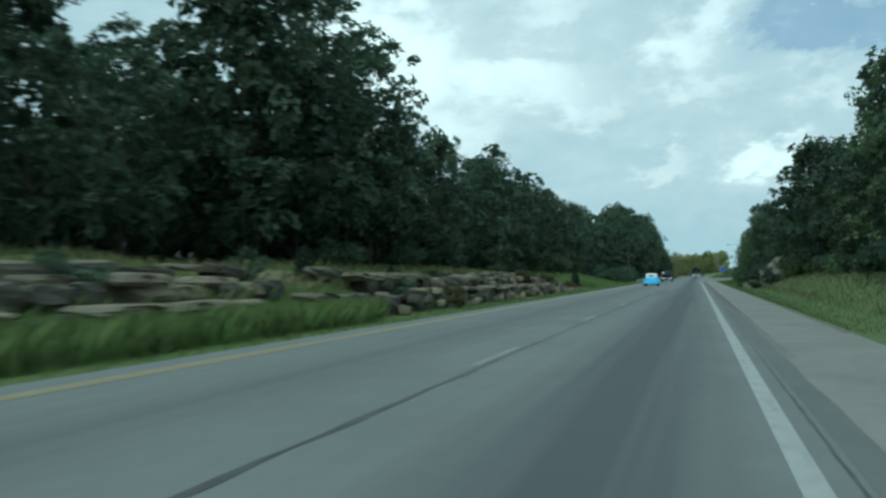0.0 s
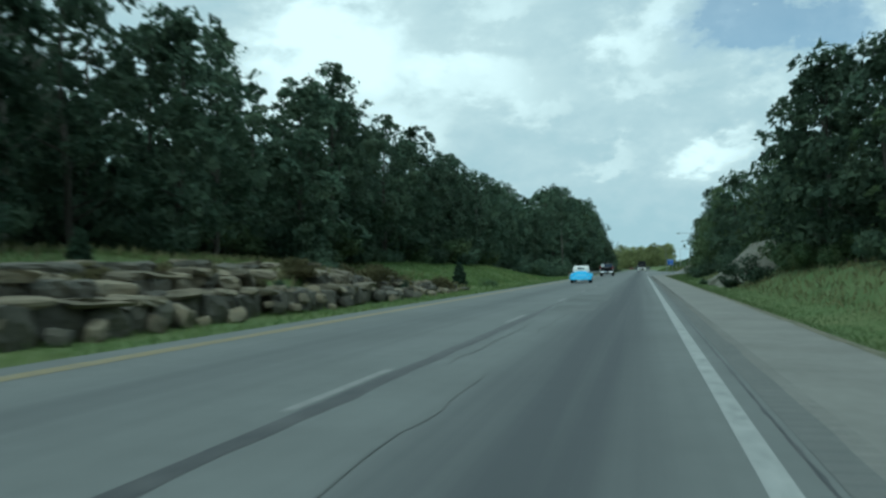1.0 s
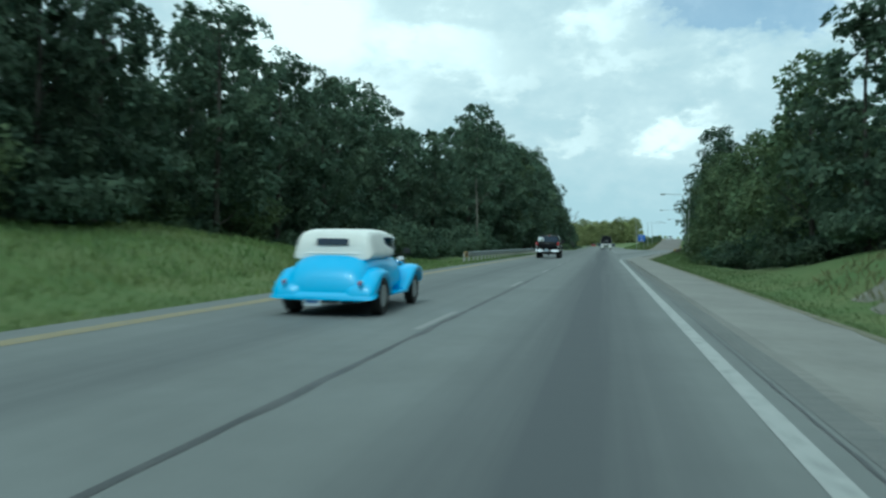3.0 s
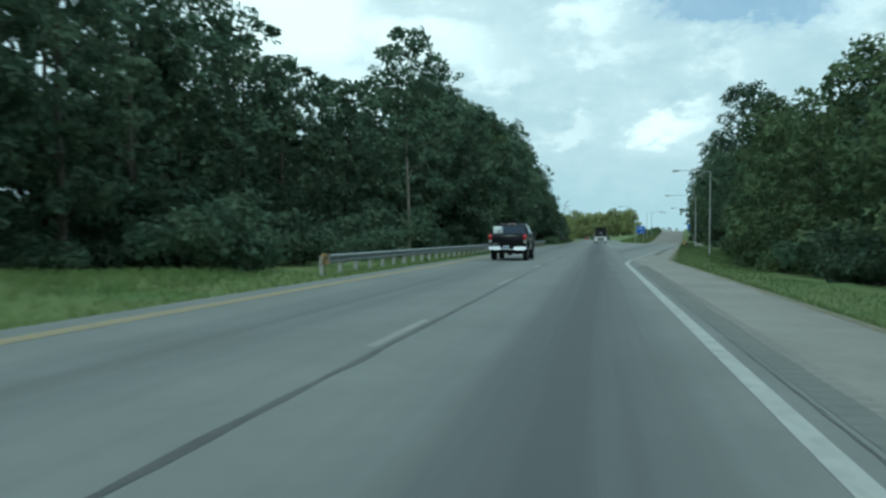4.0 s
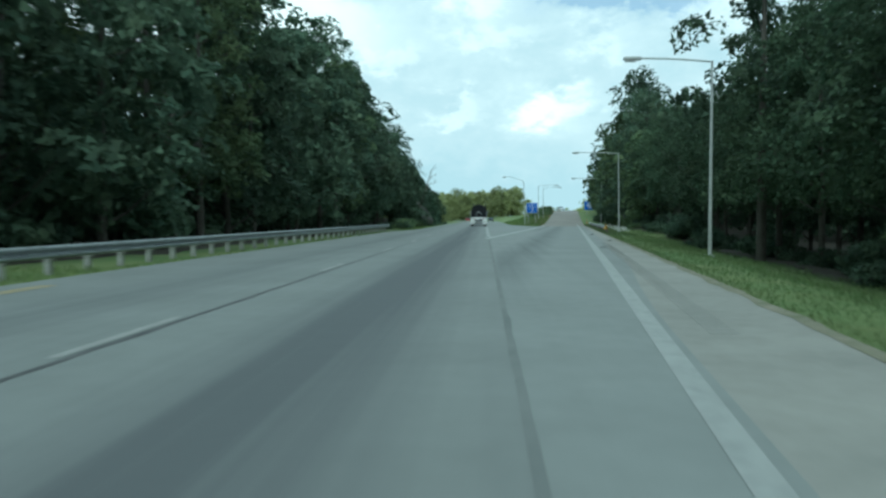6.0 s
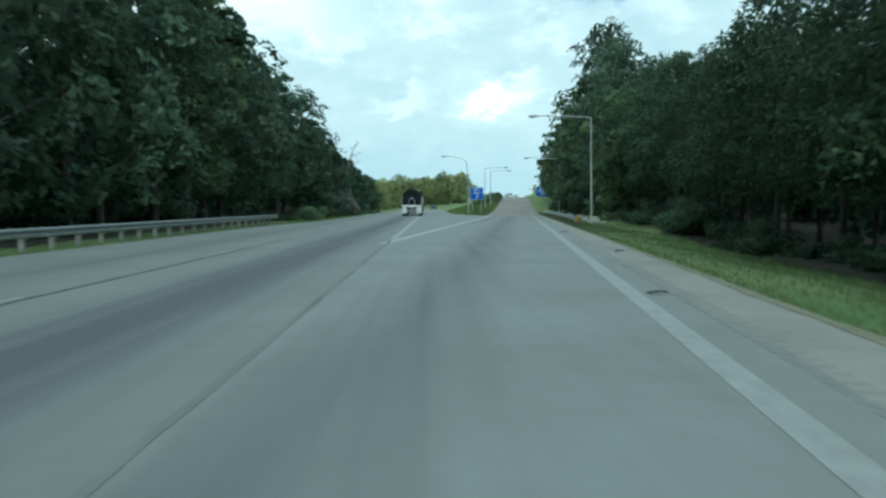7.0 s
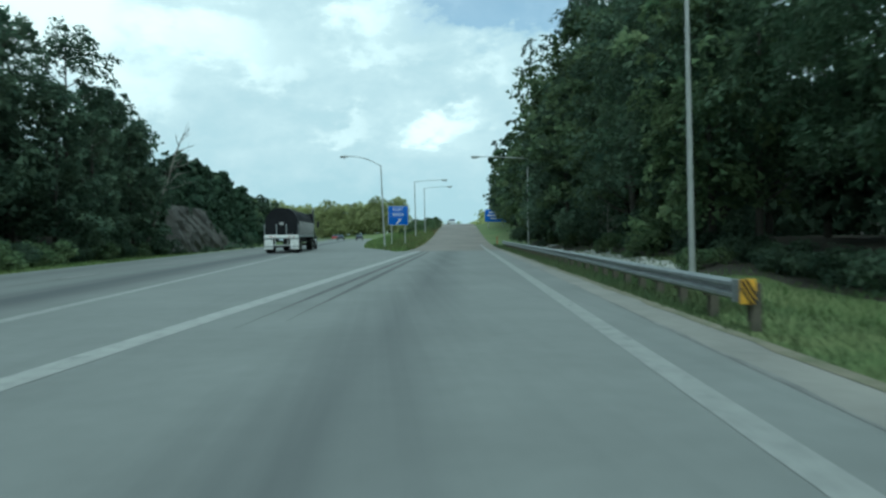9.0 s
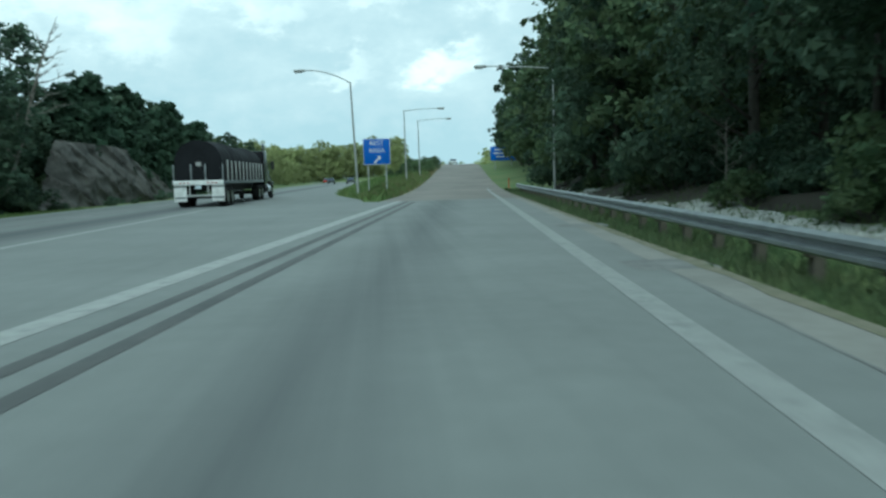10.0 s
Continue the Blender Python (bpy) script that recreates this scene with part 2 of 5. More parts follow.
GALV = mat("galvanised_steel", (0.34, 0.36, 0.37), 0.5, 0.6, other=(0.22, 0.235, 0.245), scale=2)
GALVMATT = mat("weathered_galvanised_steel", (0.46, 0.47, 0.46), 0.6, 0.3, other=(0.34, 0.35, 0.34), scale=3)
# dark brown for the posts of the ramp's rail
BROWNPOST = mat("dark_brown_post", (0.12, 0.108, 0.085), 0.95, other=(0.07, 0.064, 0.052), scale=5, bump=0.6)
POSTGREY = mat("weathered_post", (0.36, 0.365, 0.34), 0.9, other=(0.22, 0.22, 0.2), scale=6, bump=0.5)
AMBER = mat("amber_reflective_sheet", (0.75, 0.42, 0.05), 0.45)
FADEDAMBER = mat("faded_amber_sheet", (0.40, 0.27, 0.11), 0.6, other=(0.28, 0.2, 0.1), scale=6)
BLACK = mat("black_paint", (0.012, 0.012, 0.013), 0.5)
SIGNBLUE = mat("blue_sign_sheet", (0.015, 0.12, 0.55), 0.4, other=(0.012, 0.1, 0.48), scale=2)
SIGNWHITE = mat("white_sign_sheet", (0.8, 0.8, 0.8), 0.4)
BLUEPAINT = mat("sky_blue_car_paint", (0.08, 0.5, 0.9), 0.4, other=(0.075, 0.47, 0.86), scale=0.8, coat=0.2)
CANVAS = mat("white_canvas", (0.85, 0.85, 0.82), 0.85, other=(0.76, 0.76, 0.73), scale=3, bump=0.2)
CARBLACK = mat("black_car_paint", (0.008, 0.008, 0.01), 0.18, other=(0.01, 0.01, 0.012), scale=1)
CARBLACK.node_tree.nodes["Principled BSDF"].inputs["IOR"].default_value = 1.24
GLASS = mat("tinted_glass", (0.01, 0.026, 0.055), 0.06)
CHROME = mat("chrome", (0.62, 0.63, 0.65), 0.22, 1.0, other=(0.6, 0.6, 0.62), scale=5)
RUBBER = mat("tyre_rubber", (0.012, 0.012, 0.012), 0.85, other=(0.022, 0.022, 0.02), scale=6)
ALLOY = mat("alloy_rim", (0.5, 0.51, 0.52), 0.3, 0.9)
PLASTIC = mat("black_plastic", (0.018, 0.018, 0.019), 0.6)
REDLENS = mat("red_lens", (0.36, 0.006, 0.014), 0.25, other=(0.26, 0.004, 0.01), scale=8)
CLEARLENS = mat("clear_lens", (0.42, 0.42, 0.41), 0.15)
PLATE = mat("number_plate", (0.62, 0.7, 0.76), 0.4)
PLATEBAR = mat("number_plate_bar", (0.05, 0.12, 0.3), 0.5)
WHITEFLAP = mat("white_mud_flap", (0.88, 0.88, 0.87), 0.5, other=(0.62, 0.62, 0.6), scale=4)
TARP = mat("black_tarpaulin", (0.008, 0.009, 0.011), 0.8, other=(0.016, 0.017, 0.02), scale=0.9, bump=0.5)
TARP.node_tree.nodes["Principled BSDF"].inputs["Specular IOR Level"].default_value = 0.2
CHASSIS = mat("dark_chassis", (0.03, 0.03, 0.032), 0.7)
CARTON = mat("white_carton", (0.8, 0.83, 0.84), 0.6, other=(0.6, 0.66, 0.7), scale=1.5)
REDPAINT = mat("red_car_paint", (0.4, 0.03, 0.02), 0.3)
WHITECAR = mat("white_car_paint", (0.7, 0.7, 0.68), 0.3)
GREYPAINT = mat("dark_grey_car_paint", (0.05, 0.055, 0.06), 0.3)


# ---------------------------------------------------------------- building helpers
def part(name, bm, material, parent=None, label="", smooth_angle=None):
    me = bpy.data.meshes.new(name)
    bm.to_mesh(me)
    bm.free()
    return part_mesh(name, me, material, parent, label, smooth_angle)


def part_mesh(name, me, material, parent=None, label="", smooth_angle=None):
    if material is not None and not me.materials:
        me.materials.append(material)
    if smooth_angle is not None:
        me.shade_smooth()
        me.set_sharp_from_angle(angle=radians(smooth_angle))
    ob = new(name, me)
    if parent is not None:
        ob.parent = parent
    if label:
        ob["label"] = label
    return ob


def thing(name, label, category, group="", kind="", at=None):
    return_ob = new(name)
    tagged(return_ob, label, category, group, kind)
    if at is not None:
        return_ob.matrix_basis = at
    return return_ob


def box(bm, c, s, bevel=0.0, rot=None):
    m = Matrix.LocRotScale(c, Euler(rot) if rot else None, s)
    vs = bmesh.ops.create_cube(bm, size=1, matrix=m)["verts"]
    if bevel:
        es = {e for v in vs for e in v.link_edges}
        bmesh.ops.bevel(bm, geom=list(es), offset=bevel, segments=2, affect="EDGES", profile=0.6)


def boxed(name, c, s, material, parent=None, bevel=0.01, label="", rot=None):
    bm = bmesh.new()
    box(bm, c, s, bevel, rot)
    return part(name, bm, material, parent, label, 40)


def tube(bm, path, radii, sides=8):
    rings = []
    for i, p in enumerate(path):
        p = Vector(p)
        d = (Vector(path[min(i + 1, len(path) - 1)]) - Vector(path[max(i - 1, 0)])).normalized()
        a = d.orthogonal().normalized() if abs(d.z) > 0.99 else d.cross(Vector((0, 0, 1))).normalized()
        b = d.cross(a)
        rings.append([bm.verts.new(p + float(radii[i]) * (math.cos(k * math.tau / sides) * a + math.sin(k * math.tau / sides) * b)) for k in range(sides)])
    for r, s in zip(rings, rings[1:]):
        for k in range(sides):
            bm.faces.new((r[k], r[(k + 1) % sides], s[(k + 1) % sides], s[k]))
    bm.faces.new(rings[0][::-1])
    bm.faces.new(rings[-1])


def loft(bm, sections, cx=0.0, sides=20, power=2.6, taper=0.0):
    """Rounded rings along y: (y, half width, z low, z high[, power])."""
    rings = []
    for y, hw, z0, z1, *pw in sections:
        e = 2 / (pw[0] if pw else power)
        ring = []
        for k in range(sides):
            a = (k + 0.5) * math.tau / sides
            c, s = math.cos(a), math.sin(a)
            ring.append(bm.verts.new((cx + hw * (1 - taper * math.copysign(abs(s) ** e, s)) * math.copysign(abs(c) ** e, c), y, (z0 + z1) / 2 + (z1 - z0) / 2 * math.copysign(abs(s) ** e, s))))
        rings.append(ring)
    for r, s in zip(rings, rings[1:]):
        for k in range(sides):
            bm.faces.new((r[k], s[k], s[(k + 1) % sides], r[(k + 1) % sides]))
    bm.faces.new(rings[0])
    bm.faces.new(rings[-1][::-1])
    bmesh.ops.recalc_face_normals(bm, faces=bm.faces)


def profile(bm, pts, x0, x1, bevel=0.02):
    """A side outline (y, z) drawn out across the width."""
    vs = [bm.verts.new((x0, y, z)) for y, z in pts]
    f = bm.faces.new(vs)
    r = bmesh.ops.extrude_face_region(bm, geom=[f])
    bmesh.ops.translate(bm, vec=(x1 - x0, 0, 0), verts=[v for v in r["geom"] if isinstance(v, bmesh.types.BMVert)])
    bmesh.ops.recalc_face_normals(bm, faces=bm.faces)
    if bevel:
        es = [e for e in bm.edges if abs(e.verts[0].co.x - e.verts[1].co.x) < 1e-5]
        bmesh.ops.bevel(bm, geom=es, offset=bevel, segments=2, affect="EDGES", profile=0.6)


def lathe(bm, pts, sides=28):
    """(radius, along) turned about the x axis."""
    rings = [[bm.verts.new((h, r * math.cos(k * math.tau / sides), r * math.sin(k * math.tau / sides))) for k in range(sides)] for r, h in pts]
    for a, b in zip(rings, rings[1:]):
        for k in range(sides):
            bm.faces.new((a[k], a[(k + 1) % sides], b[(k + 1) % sides], b[k]))
    bm.faces.new(rings[0])
    bm.faces.new(rings[-1])
    bmesh.ops.recalc_face_normals(bm, faces=bm.faces)


def wheel(parent, x, y, r, w, rim_r, spokes=5, rim=None):
    side = 1 if x > 0 else -1
    hub = new("wheel")
    hub.parent = parent
    hub.location = (x, y, r)
    bm = bmesh.new()
    h = w / 2
    lathe(bm, [(rim_r, -h * 0.8), (r * 0.9, -h), (r * 0.98, -h * 0.75), (r, -h * 0.3), (r, h * 0.3), (r * 0.98, h * 0.75), (r * 0.9, h), (rim_r, h * 0.8)])
    part("tyre", bm, RUBBER, hub, "", 35)
    bm = bmesh.new()
    lathe(bm, [(rim_r * 1.01, side * h * 0.85), (rim_r * 0.9, side * h * 0.7), (rim_r * 0.86, side * h * 0.25), (0.03, side * h * 0.25)])
    for k in range(spokes):
        a = k * math.tau / spokes
        box(bm, (side * h * 0.5, math.cos(a) * rim_r * 0.48, math.sin(a) * rim_r * 0.48), (h * 0.45, rim_r * 0.9, rim_r * 0.26), 0, (a, 0, 0))
    lathe(bm, [(rim_r * 0.26, side * h * 0.3), (rim_r * 0.24, side * h * 0.8), (0.01, side * h * 0.85)], 12)
    part("rim", bm, rim or ALLOY, hub, "", 35)
    return hub


def smooth(a, b, v):
    t = min(1, max(0, (v - a) / (b - a)))
    return t * t * (3 - 2 * t)


# ---------------------------------------------------------------- plan of the road
def bend(y):
    """Sideways run of the main carriageway, which bends to the left far ahead."""
    return -((max(0, y - 480)) ** 2) / 220


def ramp_right(y):
    return -16.64 + 0.108 * y


def gore_line(y):
    return -25.36 + 0.12 * y if y < 300 else 10.64 + 0.108 * (y - 300)


def edge_right(y):
    return max(2.72, -13.52 + 0.102 * y)


def rise(y):
    return 3.7 * smooth(300, 430, y) - 3.0 * smooth(450, 700, y)


LEFT = -8.95
EXIT = 157.0
NOSE = 290.0


def left_edge(y):
    return LEFT + 1.5 * smooth(236, 256, y) + bend(y)


def island_left(y):
    return bend(y) + 5.0 + 2.6 * (1 - smooth(290, 314, y))


def in_island(x, y):
    return y > NOSE and island_left(y) < x < gore_line(y) - 1.0


def ground_z(x, y):
    if x < left_edge(y):
        d = left_edge(y) - x
        tall = 2.45 - 1.0 * smooth(55, 80, y) - 1.5 * smooth(112, 138, y) + 1.5 * smooth(280, 310, y)
        ledge = 1.0 * smooth(5, 14, y) * (1 - smooth(57, 72, y))
        z = -0.07 + tall * smooth(2.2, 10, d) * (0.55 + 0.45 * smooth(6, 20, d)) + 5 * smooth(18, 80, d)
        z += ledge * smooth(2.5, 3.4, d) * (1 - smooth(4, 14, d))
        z += 0.75 * smooth(70, 84, y) * (1 - smooth(115, 134, y)) * smooth(1.0, 6.5, d) * (1 - 0.6 * smooth(9, 16, d))
        z += 0.22 * noise.noise(Vector((x * 0.25, y * 0.25, 0))) * smooth(1.0, 4, d)
        return z
    e = edge_right(y)
    if x > e:
        d = x - e
        up = 1.7 * (1 - smooth(112, 140, y)) - 0.75 * smooth(130, 175, y) * (1 - smooth(225, 250, y)) + 0.95 * smooth(246, 264, y)
        z = -0.07 + rise(y) + up * smooth(1.2, 7, d) + 5 * smooth(25, 90, d) - 0.12 * smooth(0, 1.0, d)
        z += 0.2 * noise.noise(Vector((x * 0.25, y * 0.25, 4))) * smooth(1.2, 4, d)
        return z
    if y > NOSE:
        a, b = island_left(y), gore_line(y) - 1.0
        if b > a and x > a:
            f = min(1, (x - a) / (b - a))
            hump = 0.9 * smooth(NOSE, NOSE + 40, y) * math.sin(math.pi * f)
            return -0.08 + rise(y) * smooth(0.1, 1, f) + hump if x < b else rise(y) - 0.12
    return -0.12


def grid_mesh(name, xs, ys, zf):
    verts = [(x, y, zf(x, y)) for y in ys for x in xs]
    n = len(xs)
    faces = [(j * n + i, j * n + i + 1, (j + 1) * n + i + 1, (j + 1) * n + i) for j in range(len(ys) - 1) for i in range(n - 1)]
    me = bpy.data.meshes.new(name)
    me.from_pydata(verts, [], faces)
    me.shade_smooth()
    return me


ys = [-80 + 8 * i for i in range(10)] + [2 * i for i in range(0, 225)] + [460 + 15 * i for i in range(20)] + [800, 1000, 1400, 2000, 3000, 4200]
xs = [-3000, -1200, -500, -250, -140, -90, -70, -58, -50, -44, -40] + [-37 + 0.75 * i for i in range(120)] + [55, 60, 68, 80, 100, 140, 250, 500, 1200, 3000]
ground = part_mesh("ground", grid_mesh("ground", xs, ys, ground_z), GROUND)
tagged(ground, "grassy verges and low banks beside the motorway", "ground", kind="structure")


def sheet(name, ys, left, right, zf, material, label, category, n=1, thick=0.0):
    """A strip of road from left(y) to right(y)."""
    bm = bmesh.new()
    last = None
    for y in ys:
        row = [bm.verts.new((left(y) + (right(y) - left(y)) * i / n, y, zf(y))) for i in range(n + 1)]
        if last:
            for i in range(n):
                bm.faces.new((last[i], last[i + 1], row[i + 1], row[i]))
        last = row
    if thick:
        es = [e for e in bm.edges if e.is_boundary]
        r = bmesh.ops.extrude_edge_only(bm, edges=es)
        bmesh.ops.translate(bm, vec=(0, 0, -thick), verts=[v for v in r["geom"] if isinstance(v, bmesh.types.BMVert)])
    return tagged(part(name, bm, material), label, category, kind="structure")


def span(a, b, step):
    k = max(1, round((b - a) / step))
    return [a + (b - a) * i / k for i in range(k + 1)]


flat0 = lambda y: 0.0
def joint(y):
    """Where the lane's concrete ends and the shoulder's begins."""
    return 0.7 if y < 152 else max(0.7 - 0.38 * smooth(152, 180, y), ramp_right(y) + 0.3 + 0.48 * smooth(172, 190, y) + 0.17 * smooth(195, 220, y))


rows_before, rows_after = [*span(-80, 148, 4), *span(149, EXIT, 1)], span(EXIT, NOSE, 1)
sheet("road", [*rows_before[:-1], EXIT - 0.001, *rows_after], left_edge, lambda y: joint(y) if y < EXIT else 0.42,
      flat0, CONCRETE, "grey worn concrete motorway with dark oil bands", "road", thick=0.25)
sheet("exit_lane", rows_after, lambda y: 0.42, joint, flat0, EXITLANE, "paler concrete exit lane beside the motorway", "road", thick=0.25)
sheet("shoulder", [*rows_before, *rows_after[1:]], joint, edge_right,
      flat0, SHOULDER, "pale concrete hard shoulder beside the edge line", "shoulder", thick=0.25)
sheet("road_ahead", span(NOSE, 560, 4), left_edge, island_left, flat0, CONCRETE, "grey concrete carriageway bending away", "road", thick=0.25)
sheet("exit_ramp", span(NOSE, 640, 6), lambda y: gore_line(y) - 1.0, edge_right, rise, RAMPTOP, "brownish grey exit ramp climbing a rise", "road", thick=0.3)
P = 0.004
sheet("shoulder_seal", span(-20, 152, 0.25), lambda y: 0.36 - 0.035 * max(0, noise.noise(Vector((3, y * 2.2, 0)))), lambda y: 0.385 + 0.045 * max(0, noise.noise(Vector((9, y * 2.6, 0)))), lambda y: P, SEAL, "dark dotted tar seal along the shoulder joint", "road seal")
sheet("rumble_band", span(-20, 150, 0.8), lambda y: 0.44, lambda y: 0.735 + 0.05 * noise.noise(Vector((13, y * 0.5, 0))), lambda y: P, BAND, "darker worn concrete band under the rumble grooves", "rumble band")
sheet("shoulder_seal", span(184, 262, 0.5), lambda y: joint(y) - 0.03 - 0.05 * max(0, noise.noise(Vector((4, y * 0.5, 0)))), lambda y: joint(y) + 0.012 + 0.16 * max(0, noise.noise(Vector((15, y * 0.35, 0)))), lambda y: P, OLDSEAL, "dark worn seal along the shoulder joint", "road seal")
sheet("lane_seal", span(-20, 296, 0.6), lambda y: -3.7 + 0.035 * noise.noise(Vector((0, y * 0.9, 0))), lambda y: -3.61 + 0.07 * noise.noise(Vector((7, y * 0.8, 0))) + 0.13 * smooth(26, 33, y) * (1 - smooth(50, 58, y)), lambda y: P, SEAL, "dark tar-sealed joint between the lanes", "road seal")
sheet("exit_seal", span(166, 216, 0.6), lambda y: 0.375 + 0.02 * noise.noise(Vector((21, y * 0.7, 0))), lambda y: 0.455 + 0.03 * noise.noise(Vector((23, y * 0.8, 0))), lambda y: P, PATCH, "dark seal between motorway and exit lane", "road seal")
sheet("yellow_edge_line", span(-40, 178, 3), lambda y: -8.3 + 0.02 * math.sin(y * 0.9), lambda y: -7.93 + 0.02 * math.sin(y * 0.7), lambda y: P, YELLOWL, "worn yellow edge line on concrete", "road marking")
sheet("white_edge_line", span(-40, 151, 6), lambda y: 0.0, lambda y: 0.19, lambda y: P, WHITEL, "white edge line beside the shoulder", "road marking")
sheet("white_edge_line", span(151, 157, 1), lambda y: 0.002 * (y - 151) ** 2 * 4.3, lambda y: 0.002 * (y - 151) ** 2 * 4.3 + 0.19, lambda y: P, WHITEL, "white edge line swinging into the exit", "road marking")
sheet("white_edge_line", span(157, NOSE, 4), ramp_right, lambda y: ramp_right(y) + 0.19 + 0.08 * smooth(160, 190, y), lambda y: P, THINL, "white edge line along the exit lane", "road marking")
sheet("white_edge_line", span(NOSE, 314, 4), ramp_right, lambda y: ramp_right(y) + 0.27 - 0.07 * smooth(NOSE, 314, y), lambda y: rise(y) + P, THINL, "white edge line up the ramp", "road marking")
sheet("gore_line", span(213.5, NOSE, 5), lambda y: gore_line(y) - 0.16, lambda y: gore_line(y) + 0.22, lambda y: P, RAMPL, "broad white line dividing exit from motorway", "road marking")
sheet("gore_line", span(217, NOSE - 4, 5), lambda y: 0.30, lambda y: 0.57, lambda y: P, THINL, "worn white line along the motorway edge", "road marking")
for k in range(-4, 22):
    y0 = 36.2 + 12.19 * k
    sheet("lane_dash", [y0, y0 + 1.5, y0 + 3.05], lambda y: -3.88, lambda y: -3.75, lambda y: P, DASHL, "worn white lane dash on concrete", "road marking")["group"] = "lane dashes"
sheet("skid_mark", span(240, 289, 2.5), lambda y: 4.9 + (y - 246) * 0.113 + 0.09 * (1 - smooth(240, 250, y)), lambda y: 5.09 + (y - 246) * 0.113 - 0.09 * (1 - smooth(240, 250, y)), lambda y: P, SKID, "dark tyre skid mark on the exit lane", "skid mark")
sheet("skid_mark", span(241, 288, 2.5), lambda y: 5.4 + (y - 246) * 0.111 + 0.095 * (1 - smooth(241, 251, y)), lambda y: 5.6 + (y - 246) * 0.111 - 0.095 * (1 - smooth(241, 251, y)), lambda y: P, SKID, "dark tyre skid mark on the exit lane", "skid mark")


def patch(y0, y1, x0, x1, seed, material=PATCH, ragged=False):
    r = random.Random(seed)
    bm = bmesh.new()
    n = 26
    vs = []
    for k in range(n):
        a = k * math.tau / n
        c, s = math.cos(a), math.sin(a)
        q = 0.5 * (r.uniform(0.82, 1.05) if ragged else r.uniform(0.95, 1.03))
        k2 = 0.8 if ragged else 0.3
        vs.append(bm.verts.new(((x0 + x1) / 2 + (x1 - x0) * q * math.copysign(abs(c) ** k2, c), (y0 + y1) / 2 + (y1 - y0) * q * math.copysign(abs(s) ** k2, s), 0.0045)))
    bm.faces.new(vs)
    tagged(part("road_patch", bm, material), "dark patch on the concrete", "road patch", "road patches", "structure")


patch(59.6, 68.2, -3.58, -1.98, 1)
patch(53.4, 57.3, -3.45, -2.1, 2)
for k, (xa, ya, ln) in enumerate(((-2.72, 45.0, 8.2), (-3.2, 40.0, 9.0), (-3.05, 56.0, 3.4), (-2.5, 33.0, 6.0))):
    sheet("road_crack", span(ya, ya + ln, 0.35), lambda y: xa + 0.13 * noise.noise(Vector((k * 5, y * 0.7, 1))) + 0.05 * noise.noise(Vector((k, y * 2.7, 3))) - 0.012 - 0.012 * noise.noise(Vector((k, y * 2.1, 5))),
          lambda y: xa + 0.13 * noise.noise(Vector((k * 5, y * 0.7, 1))) + 0.05 * noise.noise(Vector((k, y * 2.7, 3))) + 0.012 + 0.018 * noise.noise(Vector((k, y * 1.9, 8))), lambda y: 0.007, PATCH, "dark ragged crack in the worn lane", "road crack")["group"] = "road cracks"
# darker patches on the shoulder, in the old seal's colour
patch(257.5, 258.7, 11.75, 12.9, 4, OLDSEAL)
patch(266, 267.2, 12.65, 13.9, 5, OLDSEAL)
patch(209, 211, 6.6, 7.6, 6, OLDSEAL)
# rumble strip cut into the shoulder
bm = bmesh.new()
for k in range(560):
    y = 14 + k * 0.30
    if y < 150:
        box(bm, (0.68, y, 0.003), (0.46, 0.06, 0.008))
    else:
        box(bm, (ramp_right(y + 22) + 0.85, y + 22, 0.002), (0.32, 0.09, 0.008))
tagged(part("rumble_strip", bm, GROOVE), "shallow rumble grooves along the shoulder", "rumble strip", kind="stuff")
# gravel and litter at the ramp's verge
bm = bmesh.new()
rows = []
for b in span(252, 300, 1.0):
    x0 = edge_right(b) + 2.6 + 0.3 * noise.noise(Vector((1, b * 0.5, 0)))
    w = 1.5 + 0.7 * noise.noise(Vector((2, b * 0.4, 0)))
    rows.append([bm.verts.new((x0 + w * i / 5, b, ground_z(x0 + w * i / 5, b) + 0.04 + (0.05 * noise.noise(Vector((i, b * 2, 0))) if 0 < i < 5 else -0.05))) for i in range(6)])
for a, b in zip(rows, rows[1:]):
    for i in range(5):
        bm.faces.new((a[i], a[i + 1], b[i + 1], b[i]))
tagged(part("gravel_strip", bm, GRAVEL, None, "", 60), "pale gravel strip behind the guard rail", "gravel", kind="structure")


bm = bmesh.new()
rows = []
for b in span(NOSE + 8, 420, 2.0):
    w = (0.5 + 0.9 * smooth(NOSE + 8, 330, b)) * (1 + 0.4 * noise.noise(Vector((5, b * 0.3, 0))))
    x0 = gore_line(b) - 0.96
    rows.append([bm.verts.new((x0 - w * i / 3, b, (rise(b) + 0.006 if i == 0 else max(ground_z(x0 - w * i / 3, b) + 0.05, rise(b) - 0.03)) - (0.12 if i == 3 else 0))) for i in range(4)])
for a, b in zip(rows, rows[1:]):
    for i in range(3):
        bm.faces.new((a[i], a[i + 1], b[i + 1], b[i]))
tagged(part("ramp_verge", bm, SOIL, None, "", 60), "bare tan soil along the exit ramp's edge", "soil", kind="structure")


